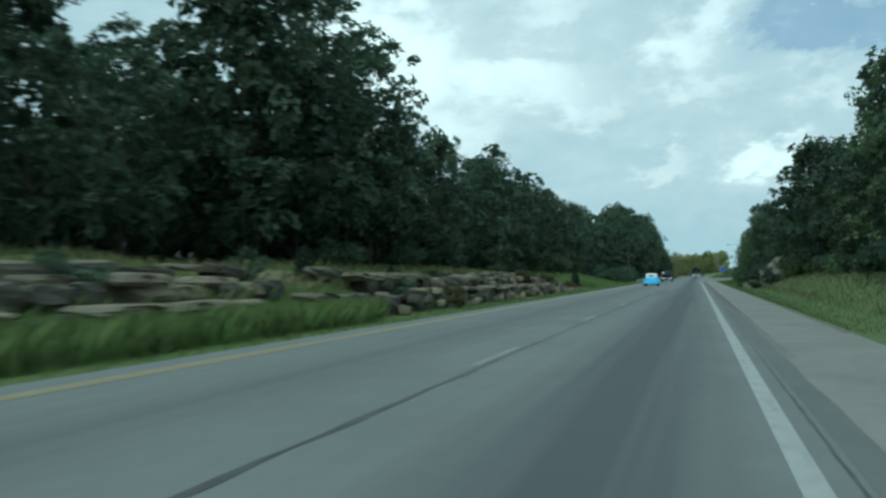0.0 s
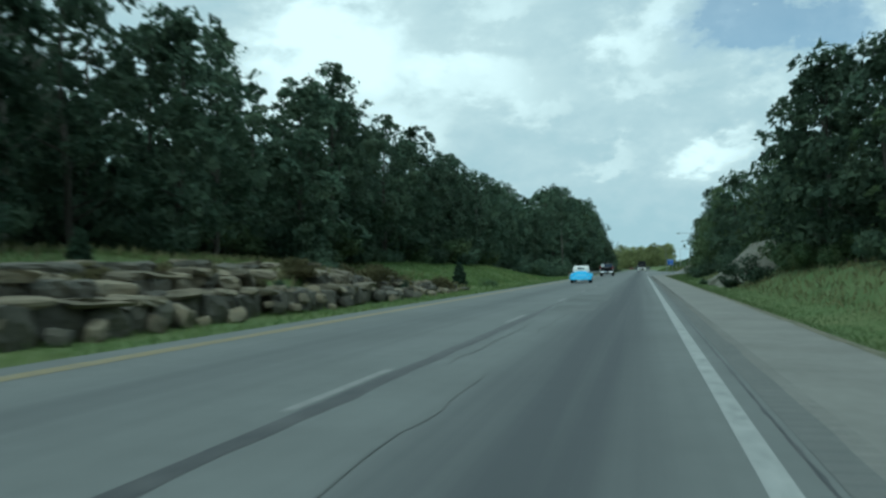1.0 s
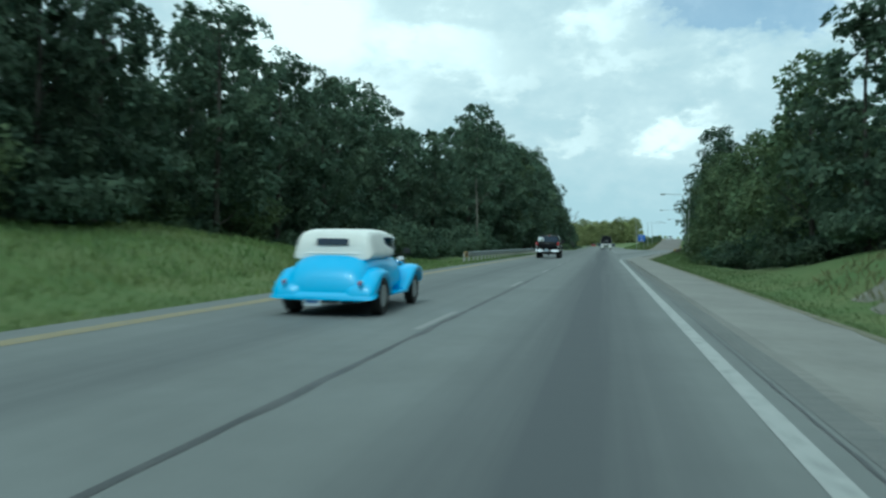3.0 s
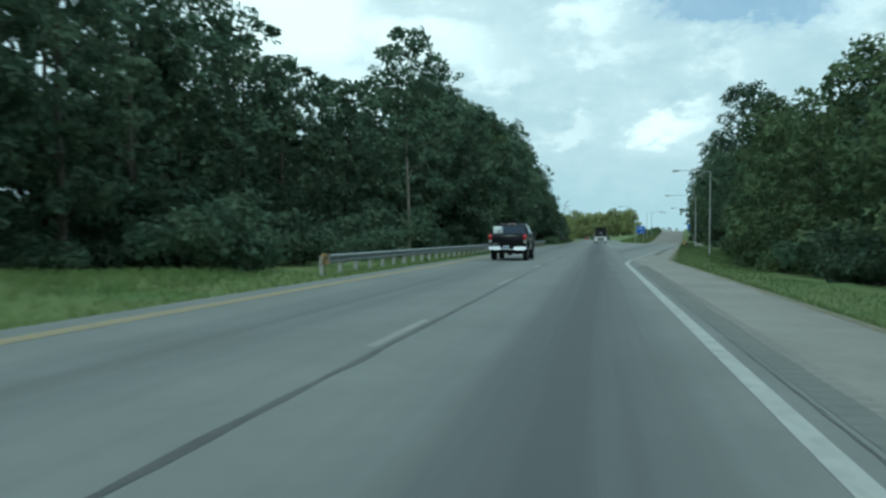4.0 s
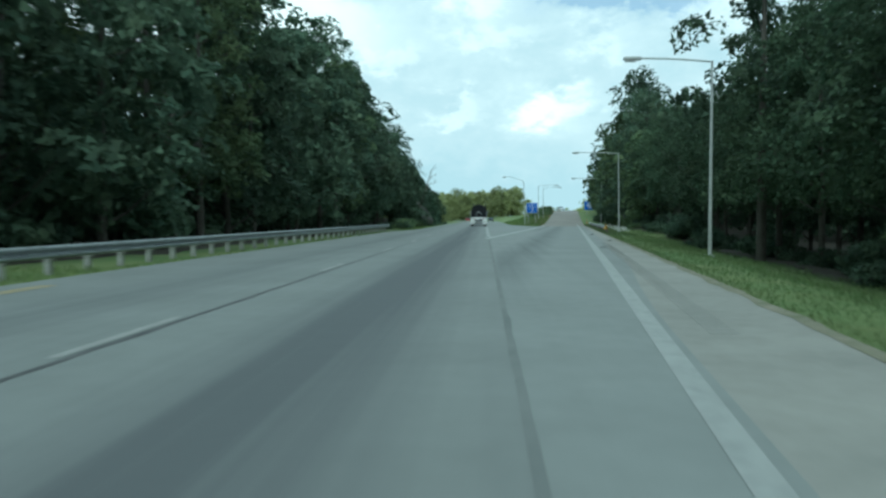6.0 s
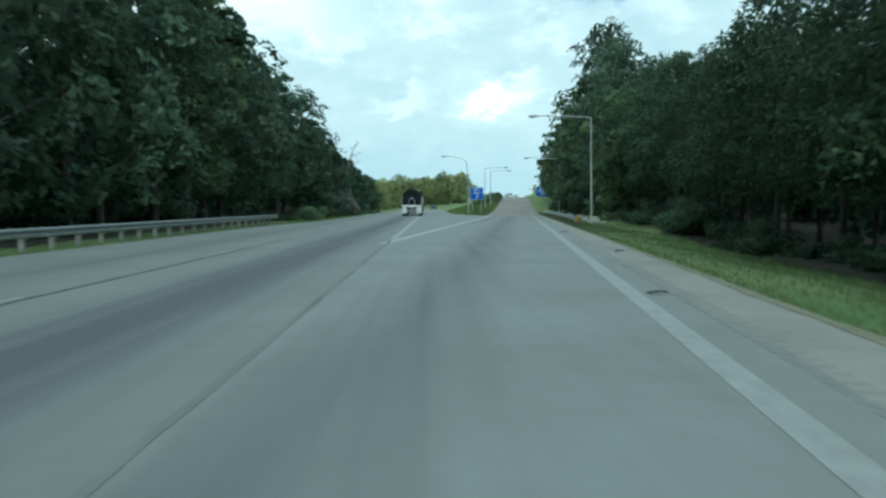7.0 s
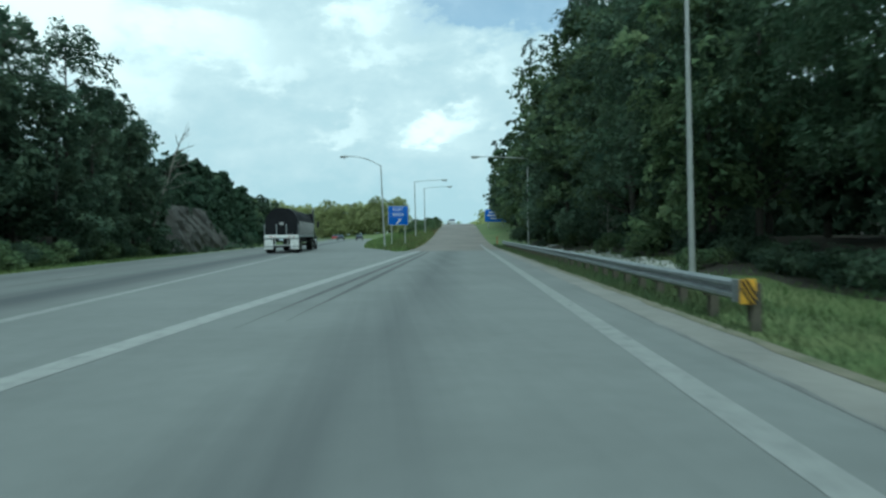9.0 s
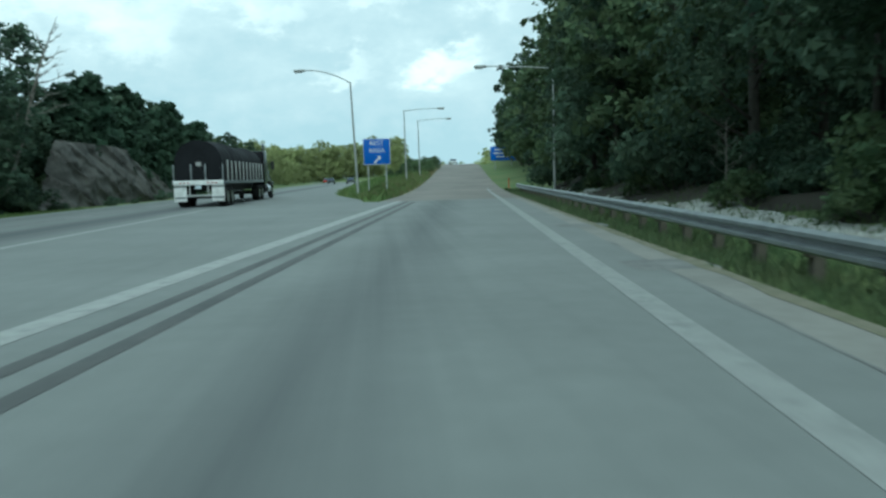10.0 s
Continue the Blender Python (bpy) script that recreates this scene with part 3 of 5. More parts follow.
bm = bmesh.new()
rows = []
for b in span(20, 300, 0.8):
    inner = edge_right(b) - 0.16 - 0.12 * noise.noise(Vector((11, b * 0.7, 0)))
    outer = edge_right(b) + 0.22 + 0.3 * noise.noise(Vector((12, b * 0.45, 0)))
    rows.append([bm.verts.new((inner, b, 0.005)), bm.verts.new((edge_right(b) + 0.02, b, 0.012)), bm.verts.new((max(outer, edge_right(b) + 0.04), b, ground_z(max(outer, edge_right(b) + 0.04), b) + 0.02))])
for a, b in zip(rows, rows[1:]):
    for i in range(2):
        bm.faces.new((a[i], a[i + 1], b[i + 1], b[i]))
tagged(part("verge_gravel", bm, CRUMBS, None, "", 60), "thin ragged line of tan gravel along the shoulder", "gravel", kind="structure")


# ---------------------------------------------------------------- vehicles
def vintage_car(at):
    car = thing("vintage_car", "sky-blue vintage roadster with white canvas top on the motorway", "car", at=at)
    bm = bmesh.new()
    loft(bm, [(-0.02, 0.58, 0.31, 0.42), (0.04, 0.64, 0.30, 0.66), (0.14, 0.67, 0.30, 0.84), (0.34, 0.69, 0.30, 0.98), (0.6, 0.71, 0.30, 1.07), (1.1, 0.72, 0.30, 1.11),
              (2.3, 0.71, 0.30, 1.06), (2.8, 0.62, 0.32, 1.02), (3.4, 0.46, 0.34, 0.98), (4.0, 0.32, 0.36, 0.92), (4.2, 0.22, 0.42, 0.84)], 0, 32, 3.2, 0.07)
    part("body", bm, BLUEPAINT, car, "", 50)
    bm = bmesh.new()
    loft(bm, [(0.46, 0.60, 0.95, 1.03), (0.49, 0.655, 0.95, 1.20), (0.54, 0.67, 0.95, 1.37), (0.64, 0.672, 0.95, 1.445), (0.85, 0.672, 0.95, 1.475), (1.5, 0.665, 0.95, 1.49), (2.1, 0.64, 0.97, 1.47), (2.42, 0.58, 1.3, 1.42)], 0, 40, 6.5, 0.1)
    top = part("soft_top", bm, CANVAS, car, "white canvas folding top", 50)
    part("rear_window", quad_panel([(-0.29, 0.485, 1.19), (0.29, 0.485, 1.19), (0.275, 0.525, 1.30), (-0.275, 0.525, 1.30)], 0.03), GLASS, top)
    bm = bmesh.new()
    tube(bm, [(-0.66, 0.5, 1.045), (-0.4, 0.465, 1.05), (0.4, 0.465, 1.05), (0.66, 0.5, 1.045)], [0.018] * 4, 8)
    part("top_piping", bm, CANVAS, top)
    for s in (-1, 1):
        boxed("side_window", (s * 0.648, 1.85, 1.22), (0.03, 0.72, 0.25), GLASS, car, 0.008)
        bm = bmesh.new()
        loft(bm, [(-0.05, 0.20, 0.30, 0.38), (0.0, 0.25, 0.285, 0.52), (0.14, 0.27, 0.28, 0.66), (0.34, 0.27, 0.36, 0.76), (0.46, 0.27, 0.56, 0.80), (0.72, 0.27, 0.63, 0.82), (1.0, 0.26, 0.56, 0.78), (1.14, 0.24, 0.36, 0.70), (1.42, 0.2, 0.29, 0.48), (1.6, 0.17, 0.28, 0.36)], s * 0.63, 20, 2.5)
        part("rear_fender", bm, BLUEPAINT, car, "", 50)
        bm = bmesh.new()
        loft(bm, [(2.55, 0.17, 0.29, 0.36), (2.8, 0.18, 0.31, 0.55), (3.0, 0.19, 0.38, 0.70), (3.2, 0.2, 0.60, 0.78), (3.5, 0.2, 0.68, 0.82), (3.8, 0.19, 0.62, 0.78), (4.0, 0.17, 0.46, 0.68), (4.15, 0.12, 0.42, 0.54)], s * 0.66, 18, 2.6)
        part("front_fender", bm, BLUEPAINT, car, "", 50)
        boxed("running_board", (s * 0.70, 2.08, 0.32), (0.28, 1.2, 0.05), BLUEPAINT, car, 0.015)
        wheel(car, s * 0.76, 0.72, 0.33, 0.24, 0.19)
        wheel(car, s * 0.70, 3.5, 0.31, 0.18, 0.18)
        lamp = new("tail_lamp")
        lamp.parent = car
        lamp.location = (s * 0.66, -0.02, 0.57)
        bm = bmesh.new()
        loft(bm, [(-0.05, 0.03, -0.04, 0.04, 2), (0.0, 0.045, -0.06, 0.06, 2), (0.1, 0.02, -0.03, 0.03, 2)], 0, 12, 2)
        part("housing", bm, CHROME, lamp, "", 60)
        bm = bmesh.new()
        loft(bm, [(-0.07, 0.02, -0.03, 0.03, 2), (-0.045, 0.032, -0.045, 0.045, 2)], 0, 12, 2)
        part("lens", bm, REDLENS, lamp, "dark red lens", 60)
        bm = bmesh.new()
        loft(bm, [(3.42, 0.03, 0.84, 0.90, 2), (3.5, 0.08, 0.79, 0.95, 2), (3.6, 0.10, 0.77, 0.97, 2), (3.64, 0.08, 0.79, 0.95, 2)], s * 0.44, 14, 2)
        part("headlamp", bm, CHROME, car, "chrome headlamp", 60)
        bm = bmesh.new()
        tube(bm, [(s * 0.68, 2.35, 1.0), (s * 0.82, 2.38, 1.08)], [0.012, 0.012], 6)
        box(bm, (s * 0.87, 2.38, 1.09), (0.12, 0.03, 0.1), 0.01)
        part("mirror", bm, PLASTIC, car)
    boxed("windscreen", (0, 2.44, 1.19), (1.06, 0.03, 0.32), GLASS, car, 0.01, rot=(radians(-20), 0, 0))
    bm = bmesh.new()
    loft(bm, [(-0.07, 0.84, 0.285, 0.335), (-0.03, 0.89, 0.28, 0.40), (0.06, 0.90, 0.28, 0.50), (0.2, 0.89, 0.28, 0.56)], 0, 28, 4.0, 0.06)
    part("rear_apron", bm, BLUEPAINT, car, "", 50)
    pl = boxed("number_plate", (-0.16, -0.06, 0.26), (0.30, 0.012, 0.15), PLATE, car, 0.003)
    boxed("bar", (-0.16, -0.069, 0.255), (0.22, 0.004, 0.05), PLATEBAR, pl, 0)
    bm = bmesh.new()
    box(bm, (0, 1.9, 0.27), (1.1, 3.4, 0.1), 0.03)
    tube(bm, [(-0.62, 0.72, 0.33), (0.62, 0.72, 0.33)], [0.05, 0.05], 8)
    part("chassis", bm, CHASSIS, car)
    bm = bmesh.new()
    tube(bm, [(0.3, 1.0, 0.24), (0.3, -0.02, 0.24)], [0.03, 0.03], 8)
    part("exhaust_pipe", bm, CHROME, car)
    boxed("grille", (0, 4.19, 0.62), (0.34, 0.05, 0.45), CHROME, car, 0.02)
    return car


def quad_panel(pts, t):
    """A four-cornered plate, t thick, standing out along its normal."""
    bm = bmesh.new()
    a = [Vector(p) for p in pts]
    n = (a[1] - a[0]).cross(a[3] - a[0]).normalized() * t
    lo, hi = [bm.verts.new(p) for p in a], [bm.verts.new(p + n) for p in a]
    bm.faces.new(lo[::-1])
    bm.faces.new(hi)
    for i in range(4):
        j = (i + 1) % 4
        bm.faces.new((lo[i], lo[j], hi[j], hi[i]))
    return bm


def arch(cy, cz, r, n=9):
    return [(cy + r * math.cos(math.pi * (1 - k / n)), cz + r * math.sin(math.pi * (1 - k / n))) for k in range(n + 1)]


def pickup_truck(at):
    car = thing("pickup_truck", "black four-door pickup truck with chrome rear bumper", "pickup truck", at=at)
    bm = bmesh.new()
    profile(bm, [(0.0, 0.66), *arch(1.25, 0.56, 0.52), (3.2, 0.52), *arch(4.75, 0.56, 0.52), (5.55, 0.58), (5.7, 0.8), (5.66, 1.14), (5.45, 1.26), (4.15, 1.35), (1.98, 1.40), (0.02, 1.42)], -0.98, 0.98, 0.05)
    part("body", bm, CARBLACK, car, "", 35)
    bm = bmesh.new()
    rows = [(1.33, 0.95, 1.95, 4.3), (1.6, 0.90, 2.02, 3.95), (1.92, 0.76, 2.18, 3.42), (1.99, 0.68, 2.32, 3.25)]
    rings = []
    for z, hw, ya, yb in rows:
        rings.append([bm.verts.new(p) for p in ((-hw, ya, z), (hw, ya, z), (hw, yb, z), (-hw, yb, z))])
    for r, s in zip(rings, rings[1:]):
        for k in range(4):
            bm.faces.new((r[k], r[(k + 1) % 4], s[(k + 1) % 4], s[k]))
    bm.faces.new(rings[-1])
    bm.faces.new(rings[0][::-1])
    bmesh.ops.bevel(bm, geom=[e for e in bm.edges], offset=0.035, segments=2, affect="EDGES", profile=0.6)
    cab = part("cab", bm, CARBLACK, car, "", 40)
    part("rear_window", quad_panel([(-0.80, 1.955, 1.40), (0.80, 1.955, 1.40), (0.69, 2.115, 1.88), (-0.69, 2.115, 1.88)], 0.03), GLASS, cab)
    part("windscreen", quad_panel([(0.78, 4.13, 1.46), (-0.78, 4.13, 1.46), (-0.66, 3.50, 1.9), (0.66, 3.50, 1.9)], 0.03), GLASS, cab)
    for s in (-1, 1):
        for ya, yb, yc, yd, nm in ((2.14, 2.92, 2.92, 2.26, "rear_side_window"), (3.0, 3.92, 3.42, 3.0, "front_side_window")):
            q = [(s * 0.942, ya, 1.40), (s * 0.942, yb, 1.40), (s * 0.80, yc, 1.87), (s * 0.80, yd, 1.87)]
            part(nm, quad_panel(q if s > 0 else q[::-1], 0.015), GLASS, cab)
        wheel(car, s * 0.86, 1.25, 0.40, 0.27, 0.25, 6)
        wheel(car, s * 0.86, 4.75, 0.40, 0.27, 0.25, 6)
        bm = bmesh.new()
        profile(bm, [(0.12, 1.10), (-0.04, 1.10), (-0.075, 1.16), (-0.085, 1.25), (-0.06, 1.34), (0.0, 1.39), (0.12, 1.39)], s * 0.835, s * 0.99, 0.02)
        light = part("tail_light", bm, REDLENS, car, "red upper tail light lens", 50)
        bm = bmesh.new()
        profile(bm, [(0.12, 0.93), (-0.01, 0.93), (-0.035, 0.97), (-0.045, 1.09), (0.12, 1.095)], s * 0.84, s * 0.985, 0.015)
        part("reversing_lens", bm, CLEARLENS, light, "clear lower lens", 50)
        bm = bmesh.new()
        box(bm, (s * 1.1, 3.95, 1.44), (0.2, 0.09, 0.26), 0.03)
        tube(bm, [(s * 0.93, 3.95, 1.36), (s * 1.05, 3.95, 1.38)], [0.03, 0.03], 6)
        part("side_mirror", bm, PLASTIC, car)
        boxed("side_trim", (s * 0.985, 3.0, 0.78), (0.02, 2.2, 0.06), CHROME, car, 0.006)
        for ya in (2.0, 3.0, 4.05):
            boxed("door_gap", (s * 0.984, ya, 1.05), (0.006, 0.012, 0.6), PLASTIC, car, 0)
        for ya in (2.75, 3.8):
            boxed("door_handle", (s * 0.995, ya, 1.22), (0.03, 0.16, 0.03), CARBLACK, car, 0.008)
        for wy in (1.25, 4.75):
            bm = bmesh.new()
            a = arch(wy, 0.56, 0.53, 14)
            for (y0, z0), (y1, z1) in zip(a, a[1:]):
                box(bm, (s * 0.985, (y0 + y1) / 2, (z0 + z1) / 2), (0.03, math.hypot(y1 - y0, z1 - z0) * 1.05, 0.05), 0, (math.atan2(z1 - z0, y1 - y0), 0, 0))
            part("wheel_arch_trim", bm, CARBLACK, car)
    bm = bmesh.new()
    profile(bm, [(0.05, 0.76), (-0.03, 0.76), (-0.05, 0.80), (-0.055, 1.08), (-0.048, 1.2), (-0.02, 1.31), (0.025, 1.395), (0.06, 1.415), (0.09, 1.40), (0.09, 0.76)], -0.83, 0.83, 0.012)
    gate = part("tailgate", bm, CARBLACK, car, "", 50)
    boxed("gate_handle", (0, -0.04, 1.25), (0.24, 0.03, 0.06), PLASTIC, gate, 0.01)
    for z, w in ((0.88, 0.36), (0.825, 0.14)):
        boxed("badge_bar", (-0.66 + w / 2 - 0.1, -0.058, z), (w, 0.012, 0.03), CLEARLENS, gate, 0, "unreadable chrome badge")
    bm = bmesh.new()
    for s in (-1, 1):
        out = [(s * 0.30, 0.60), (s * 0.36, 0.73), (s * 0.44, 0.755), (s * 0.96, 0.75), (s * 0.985, 0.68), (s * 0.96, 0.58), (s * 0.5, 0.555)]
        f0 = bm.faces.new([bm.verts.new((px, -0.19 + 0.28 * (pz - 0.56) + 0.1 * max(0, abs(px) - 0.6), pz)) for px, pz in out])
        ext = bmesh.ops.extrude_face_region(bm, geom=[f0])
        bmesh.ops.translate(bm, vec=(0, 0.16, 0), verts=[v for v in ext["geom"] if isinstance(v, bmesh.types.BMVert)])
    box(bm, (0, -0.09, 0.585), (0.72, 0.14, 0.06), 0.02)
    bmesh.ops.recalc_face_normals(bm, faces=bm.faces)
    part("rear_bumper", bm, CHROME, car, "chrome rear bumper", 40)
    pl = boxed("number_plate", (-0.07, -0.12, 0.71), (0.31, 0.012, 0.155), PLATE, car, 0.003)
    boxed("bar", (-0.07, -0.129, 0.705), (0.24, 0.004, 0.06), PLATEBAR, pl, 0)
    hi = boxed("third_brake_light", (0, 2.2, 1.965), (0.4, 0.05, 0.06), CLEARLENS, car, 0.008)
    boxed("red_lens", (0, 2.172, 1.965), (0.12, 0.02, 0.045), REDLENS, hi, 0.004)
    bm = bmesh.new()
    box(bm, (0, 1.0, 1.415), (1.5, 1.85, 0.03))
    part("bed_floor_cover", bm, PLASTIC, car)
    bm = bmesh.new()
    box(bm, (0, 2.9, 0.48), (0.9, 4.9, 0.16), 0.03)
    tube(bm, [(-0.78, 1.25, 0.42), (0.78, 1.25, 0.42)], [0.06, 0.06], 8)
    bmesh.ops.create_uvsphere(bm, u_segments=12, v_segments=8, radius=0.17, matrix=Matrix.Translation((0, 1.25, 0.42)))
    tube(bm, [(0.45, 2.0, 0.36), (0.45, 0.1, 0.36)], [0.04, 0.04], 8)
    part("chassis", bm, CHASSIS, car, "", 40)
    carton = thing("cargo_box", "white appliance carton standing in the pickup bed", "box", at=at @ pose(-0.58, 0.6, 1.43))
    bm = bmesh.new()
    box(bm, (0, 0, 0.19), (0.44, 0.6, 0.38), 0.012)
    part("carton", bm, CARTON, carton, "", 30)
    boxed("printed_panel", (0.11, -0.3035, 0.1), (0.13, 0.005, 0.15), PLASTIC, carton, 0, "dark printed picture")
    boxed("printed_panel", (0.125, -0.307, 0.085), (0.06, 0.004, 0.08), SIGNWHITE, carton, 0)
    return car


def semi_truck(at):
    car = thing("semi_truck", "semi truck hauling a black-tarped flatbed trailer", "truck", at=at)
    L = 14.2
    bm = bmesh.new()
    n, rows = 22, 92
    last = None
    for j in range(rows + 1):
        y = 0.25 + (L - 0.3) * j / rows
        ring = []
        dip = abs(math.sin(math.pi * y / 1.24)) ** 0.7
        sag = 0.03 * math.sin(j * 0.63) - 0.07 * dip + (-0.1 * smooth(0.35, 0.55, j / rows) * (1 - smooth(0.7, 0.9, j / rows)))
        for k in range(n + 1):
            a = math.pi * k / n
            x, z = -1.24 * math.cos(a), 2.15 + (1.32 + sag) * math.sin(a) ** 0.85
            ring.append(bm.verts.new((x * (1 - 0.035 * dip + 0.03 * noise.noise(Vector((x, y * 1.6, z * 1.5)))), y, z + 0.03 * noise.noise(Vector((x * 2, y * 1.3, 7))))))
        ring = [bm.verts.new((-1.25 + 0.05 * dip, y, 1.30))] + ring + [bm.verts.new((1.25 - 0.05 * dip, y, 1.30))]
        if last:
            for p, q, r, s in zip(last, last[1:], ring[1:], ring):
                bm.faces.new((p, q, r, s))
        else:
            bm.faces.new(ring[::-1])
        last = ring
    bm.faces.new(last)
    bmesh.ops.recalc_face_normals(bm, faces=bm.faces)
    tarp = part("tarpaulin", bm, TARP, car, "", 60)
    boxed("label_patch", (0.0, 0.235, 2.22), (0.28, 0.012, 0.22), CLEARLENS, tarp, 0.002, "small pale patch")
    for s in (-1, 1):
        for k in range(11):
            boxed("side_stake", (s * 1.29, 1.24 + k * 1.24, 1.86), (0.07, 0.06, 1.1), GALVMATT, car, 0)
        boxed("corner_stake", (s * 1.24, 0.1, 1.72), (0.06, 0.06, 0.95), GALV, car, 0.008)
        boxed("rear_stake", (s * 0.36, 0.1, 1.72), (0.07, 0.06, 0.95), GALV, car, 0.008)
        flap = boxed("mud_flap", (s * 0.95, 0.16, 0.72), (0.64, 0.02, 0.84), WHITEFLAP, car, 0.004)
        boxed("flap_weight", (s * 0.95, 0.14, 0.50), (0.56, 0.02, 0.08), GALV, flap, 0.004)
        boxed("guard_upright", (s * 0.46, 0.12, 0.88), (0.07, 0.08, 0.62), GALVMATT, car, 0.01)
        boxed("side_rail", (s * 1.28, L / 2, 1.26), (0.06, L, 0.16), GALV, car, 0.01)
        for y, w in ((1.3, 0.5), (2.55, 0.5), (12.6, 0.5), (13.9, 0.5), (19.2, 0.28)):
            wheel(car, s * (1.02 if w > 0.4 else 1.08), y, 0.51, w, 0.29, 8)
        for k in range(3):
            boxed("marker_lens", (s * (0.5 + 0.2 * k), 0.02, 1.24), (0.09, 0.02, 0.06), REDLENS, car, 0.004)
        bm = bmesh.new()
        box(bm, (s * 1.42, 18.3, 2.35), (0.2, 0.12, 0.62), 0.03)
        tube(bm, [(s * 1.1, 18.3, 2.5), (s * 1.4, 18.3, 2.5)], [0.025, 0.025], 6)
        part("side_mirror", bm, PLASTIC, car)
        bm = bmesh.new()
        tube(bm, [(s * 1.12, 15.9, 1.0), (s * 1.12, 15.9, 3.7), (s * 1.12, 15.78, 3.85)], [0.09, 0.09, 0.07], 10)
        part("exhaust_stack", bm, CHROME, car)
        bm = bmesh.new()
        tube(bm, [(s * 1.0, 16.3, 0.72), (s * 1.0, 17.6, 0.72)], [0.32, 0.32], 16)
        part("fuel_tank", bm, CHROME, car)
    boxed("rear_bumper_beam", (0, 0.08, 1.26), (2.56, 0.12, 0.24), WHITEFLAP, car, 0.015, "scuffed white rear beam")
    boxed("underride_guard", (0, 0.1, 0.60), (1.3, 0.1, 0.1), GALVMATT, car, 0.015)
    boxed("number_plate", (0.0, 0.01, 1.02), (0.31, 0.02, 0.16), PLATE, car, 0.003)
    boxed("deck", (0, L / 2, 1.24), (2.5, L - 0.3, 0.12), CHASSIS, car, 0.01)
    bm = bmesh.new()
    for s in (-1, 1):
        box(bm, (s * 0.45, L / 2 + 0.5, 1.0), (0.14, L - 0.6, 0.36), 0.01)
        box(bm, (s * 0.42, 16.4, 0.85), (0.12, 6.2, 0.28), 0.01)
    for y in (1.3, 2.55, 12.6, 13.9, 19.2):
        tube(bm, [(-1.0, y, 0.51), (1.0, y, 0.51)], [0.09, 0.09], 8)
    part("chassis", bm, CHASSIS, car)
    boxed("sleeper_cab", (0, 16.6, 2.15), (2.3, 1.9, 2.4), CARBLACK, car, 0.12)
    bm = bmesh.new()
    profile(bm, [(17.3, 0.75), (20.0, 0.75), (20.05, 1.5), (18.75, 1.8), (18.35, 2.75), (17.3, 2.85)], -1.05, 1.05, 0.06)
    part("cab", bm, CARBLACK, car, "", 40)
    for s in (-1, 1):
        boxed("side_window", (s * 1.055, 17.95, 2.25), (0.02, 0.75, 0.6), GLASS, car, 0.01)
        boxed("front_fender", (s * 1.02, 19.2, 1.1), (0.42, 1.5, 0.25), CARBLACK, car, 0.08)
    return car


def small_car(at, paint, label):
    car = thing("car", label, "car", "far traffic", at=at)
    bm = bmesh.new()
    profile(bm, [(0, 0.45), *arch(0.8, 0.38, 0.36), *arch(3.5, 0.38, 0.36), (4.3, 0.45), (4.35, 0.75), (3.3, 0.92), (0.5, 0.98), (0.02, 0.85)], -0.88, 0.88, 0.05)
    part("body", bm, paint, car, "", 40)
    bm = bmesh.new()
    profile(bm, [(0.35, 0.95), (0.9, 1.42), (2.3, 1.44), (3.2, 0.92)], -0.74, 0.74, 0.06)
    part("cabin", bm, GLASS, car, "", 40)
    for s in (-1, 1):
        wheel(car, s * 0.8, 0.8, 0.33, 0.2, 0.2)
        wheel(car, s * 0.8, 3.5, 0.33, 0.2, 0.2)
        boxed("head_lamp", (s * 0.68, 4.33, 0.68), (0.28, 0.05, 0.12), CLEARLENS, car, 0.02)
    return car


vintage_car(pose(-5.75, 98.5, 0, 0, 0, 0.5))
pickup_truck(pose(-5.95, 154.9, 0))
semi_truck(pose(-0.75, 289.6, 0))
small_car(pose(-3.1, 441, 0, 0, 0, 0), GREYPAINT, "dark grey car far along the motorway")
small_car(pose(2.2, 424, 0, 0, 0, 0), GREYPAINT, "dark grey car far along the motorway")
small_car(pose(26.2, 441, rise(441), 0, 0, 176), WHITECAR, "white car at the top of the exit ramp")
small_car(pose(-6.3, 475, 0, 0, 0, 0), REDPAINT, "small red car far along the motorway")


# ---------------------------------------------------------------- guard rails
def beam_mesh(length):
    """A W-shaped steel rail, drawn out along y."""
    shape = [(0.0, -0.155), (-0.03, -0.15), (-0.085, -0.11), (-0.085, -0.06), (-0.01, -0.02), (-0.01, 0.02), (-0.085, 0.06), (-0.085, 0.11), (-0.03, 0.15), (0.0, 0.155)]
    bm = bmesh.new()
    k = max(1, round(length / 1.9))
    last = None
    for j in range(k + 1):
        y = length * j / k
        row = [bm.verts.new((x, y, z)) for x, z in shape]
        row += [bm.verts.new((x + 0.006, y, z)) for x, z in shape[::-1]]
        if last:
            for i in range(len(row)):
                q = (i + 1) % len(row)
                bm.faces.new((last[i], last[q], row[q], row[i]))
        else:
            bm.faces.new(row)
        last = row
    bm.faces.new(last[::-1])
    bmesh.ops.recalc_face_normals(bm, faces=bm.faces)
    return bm


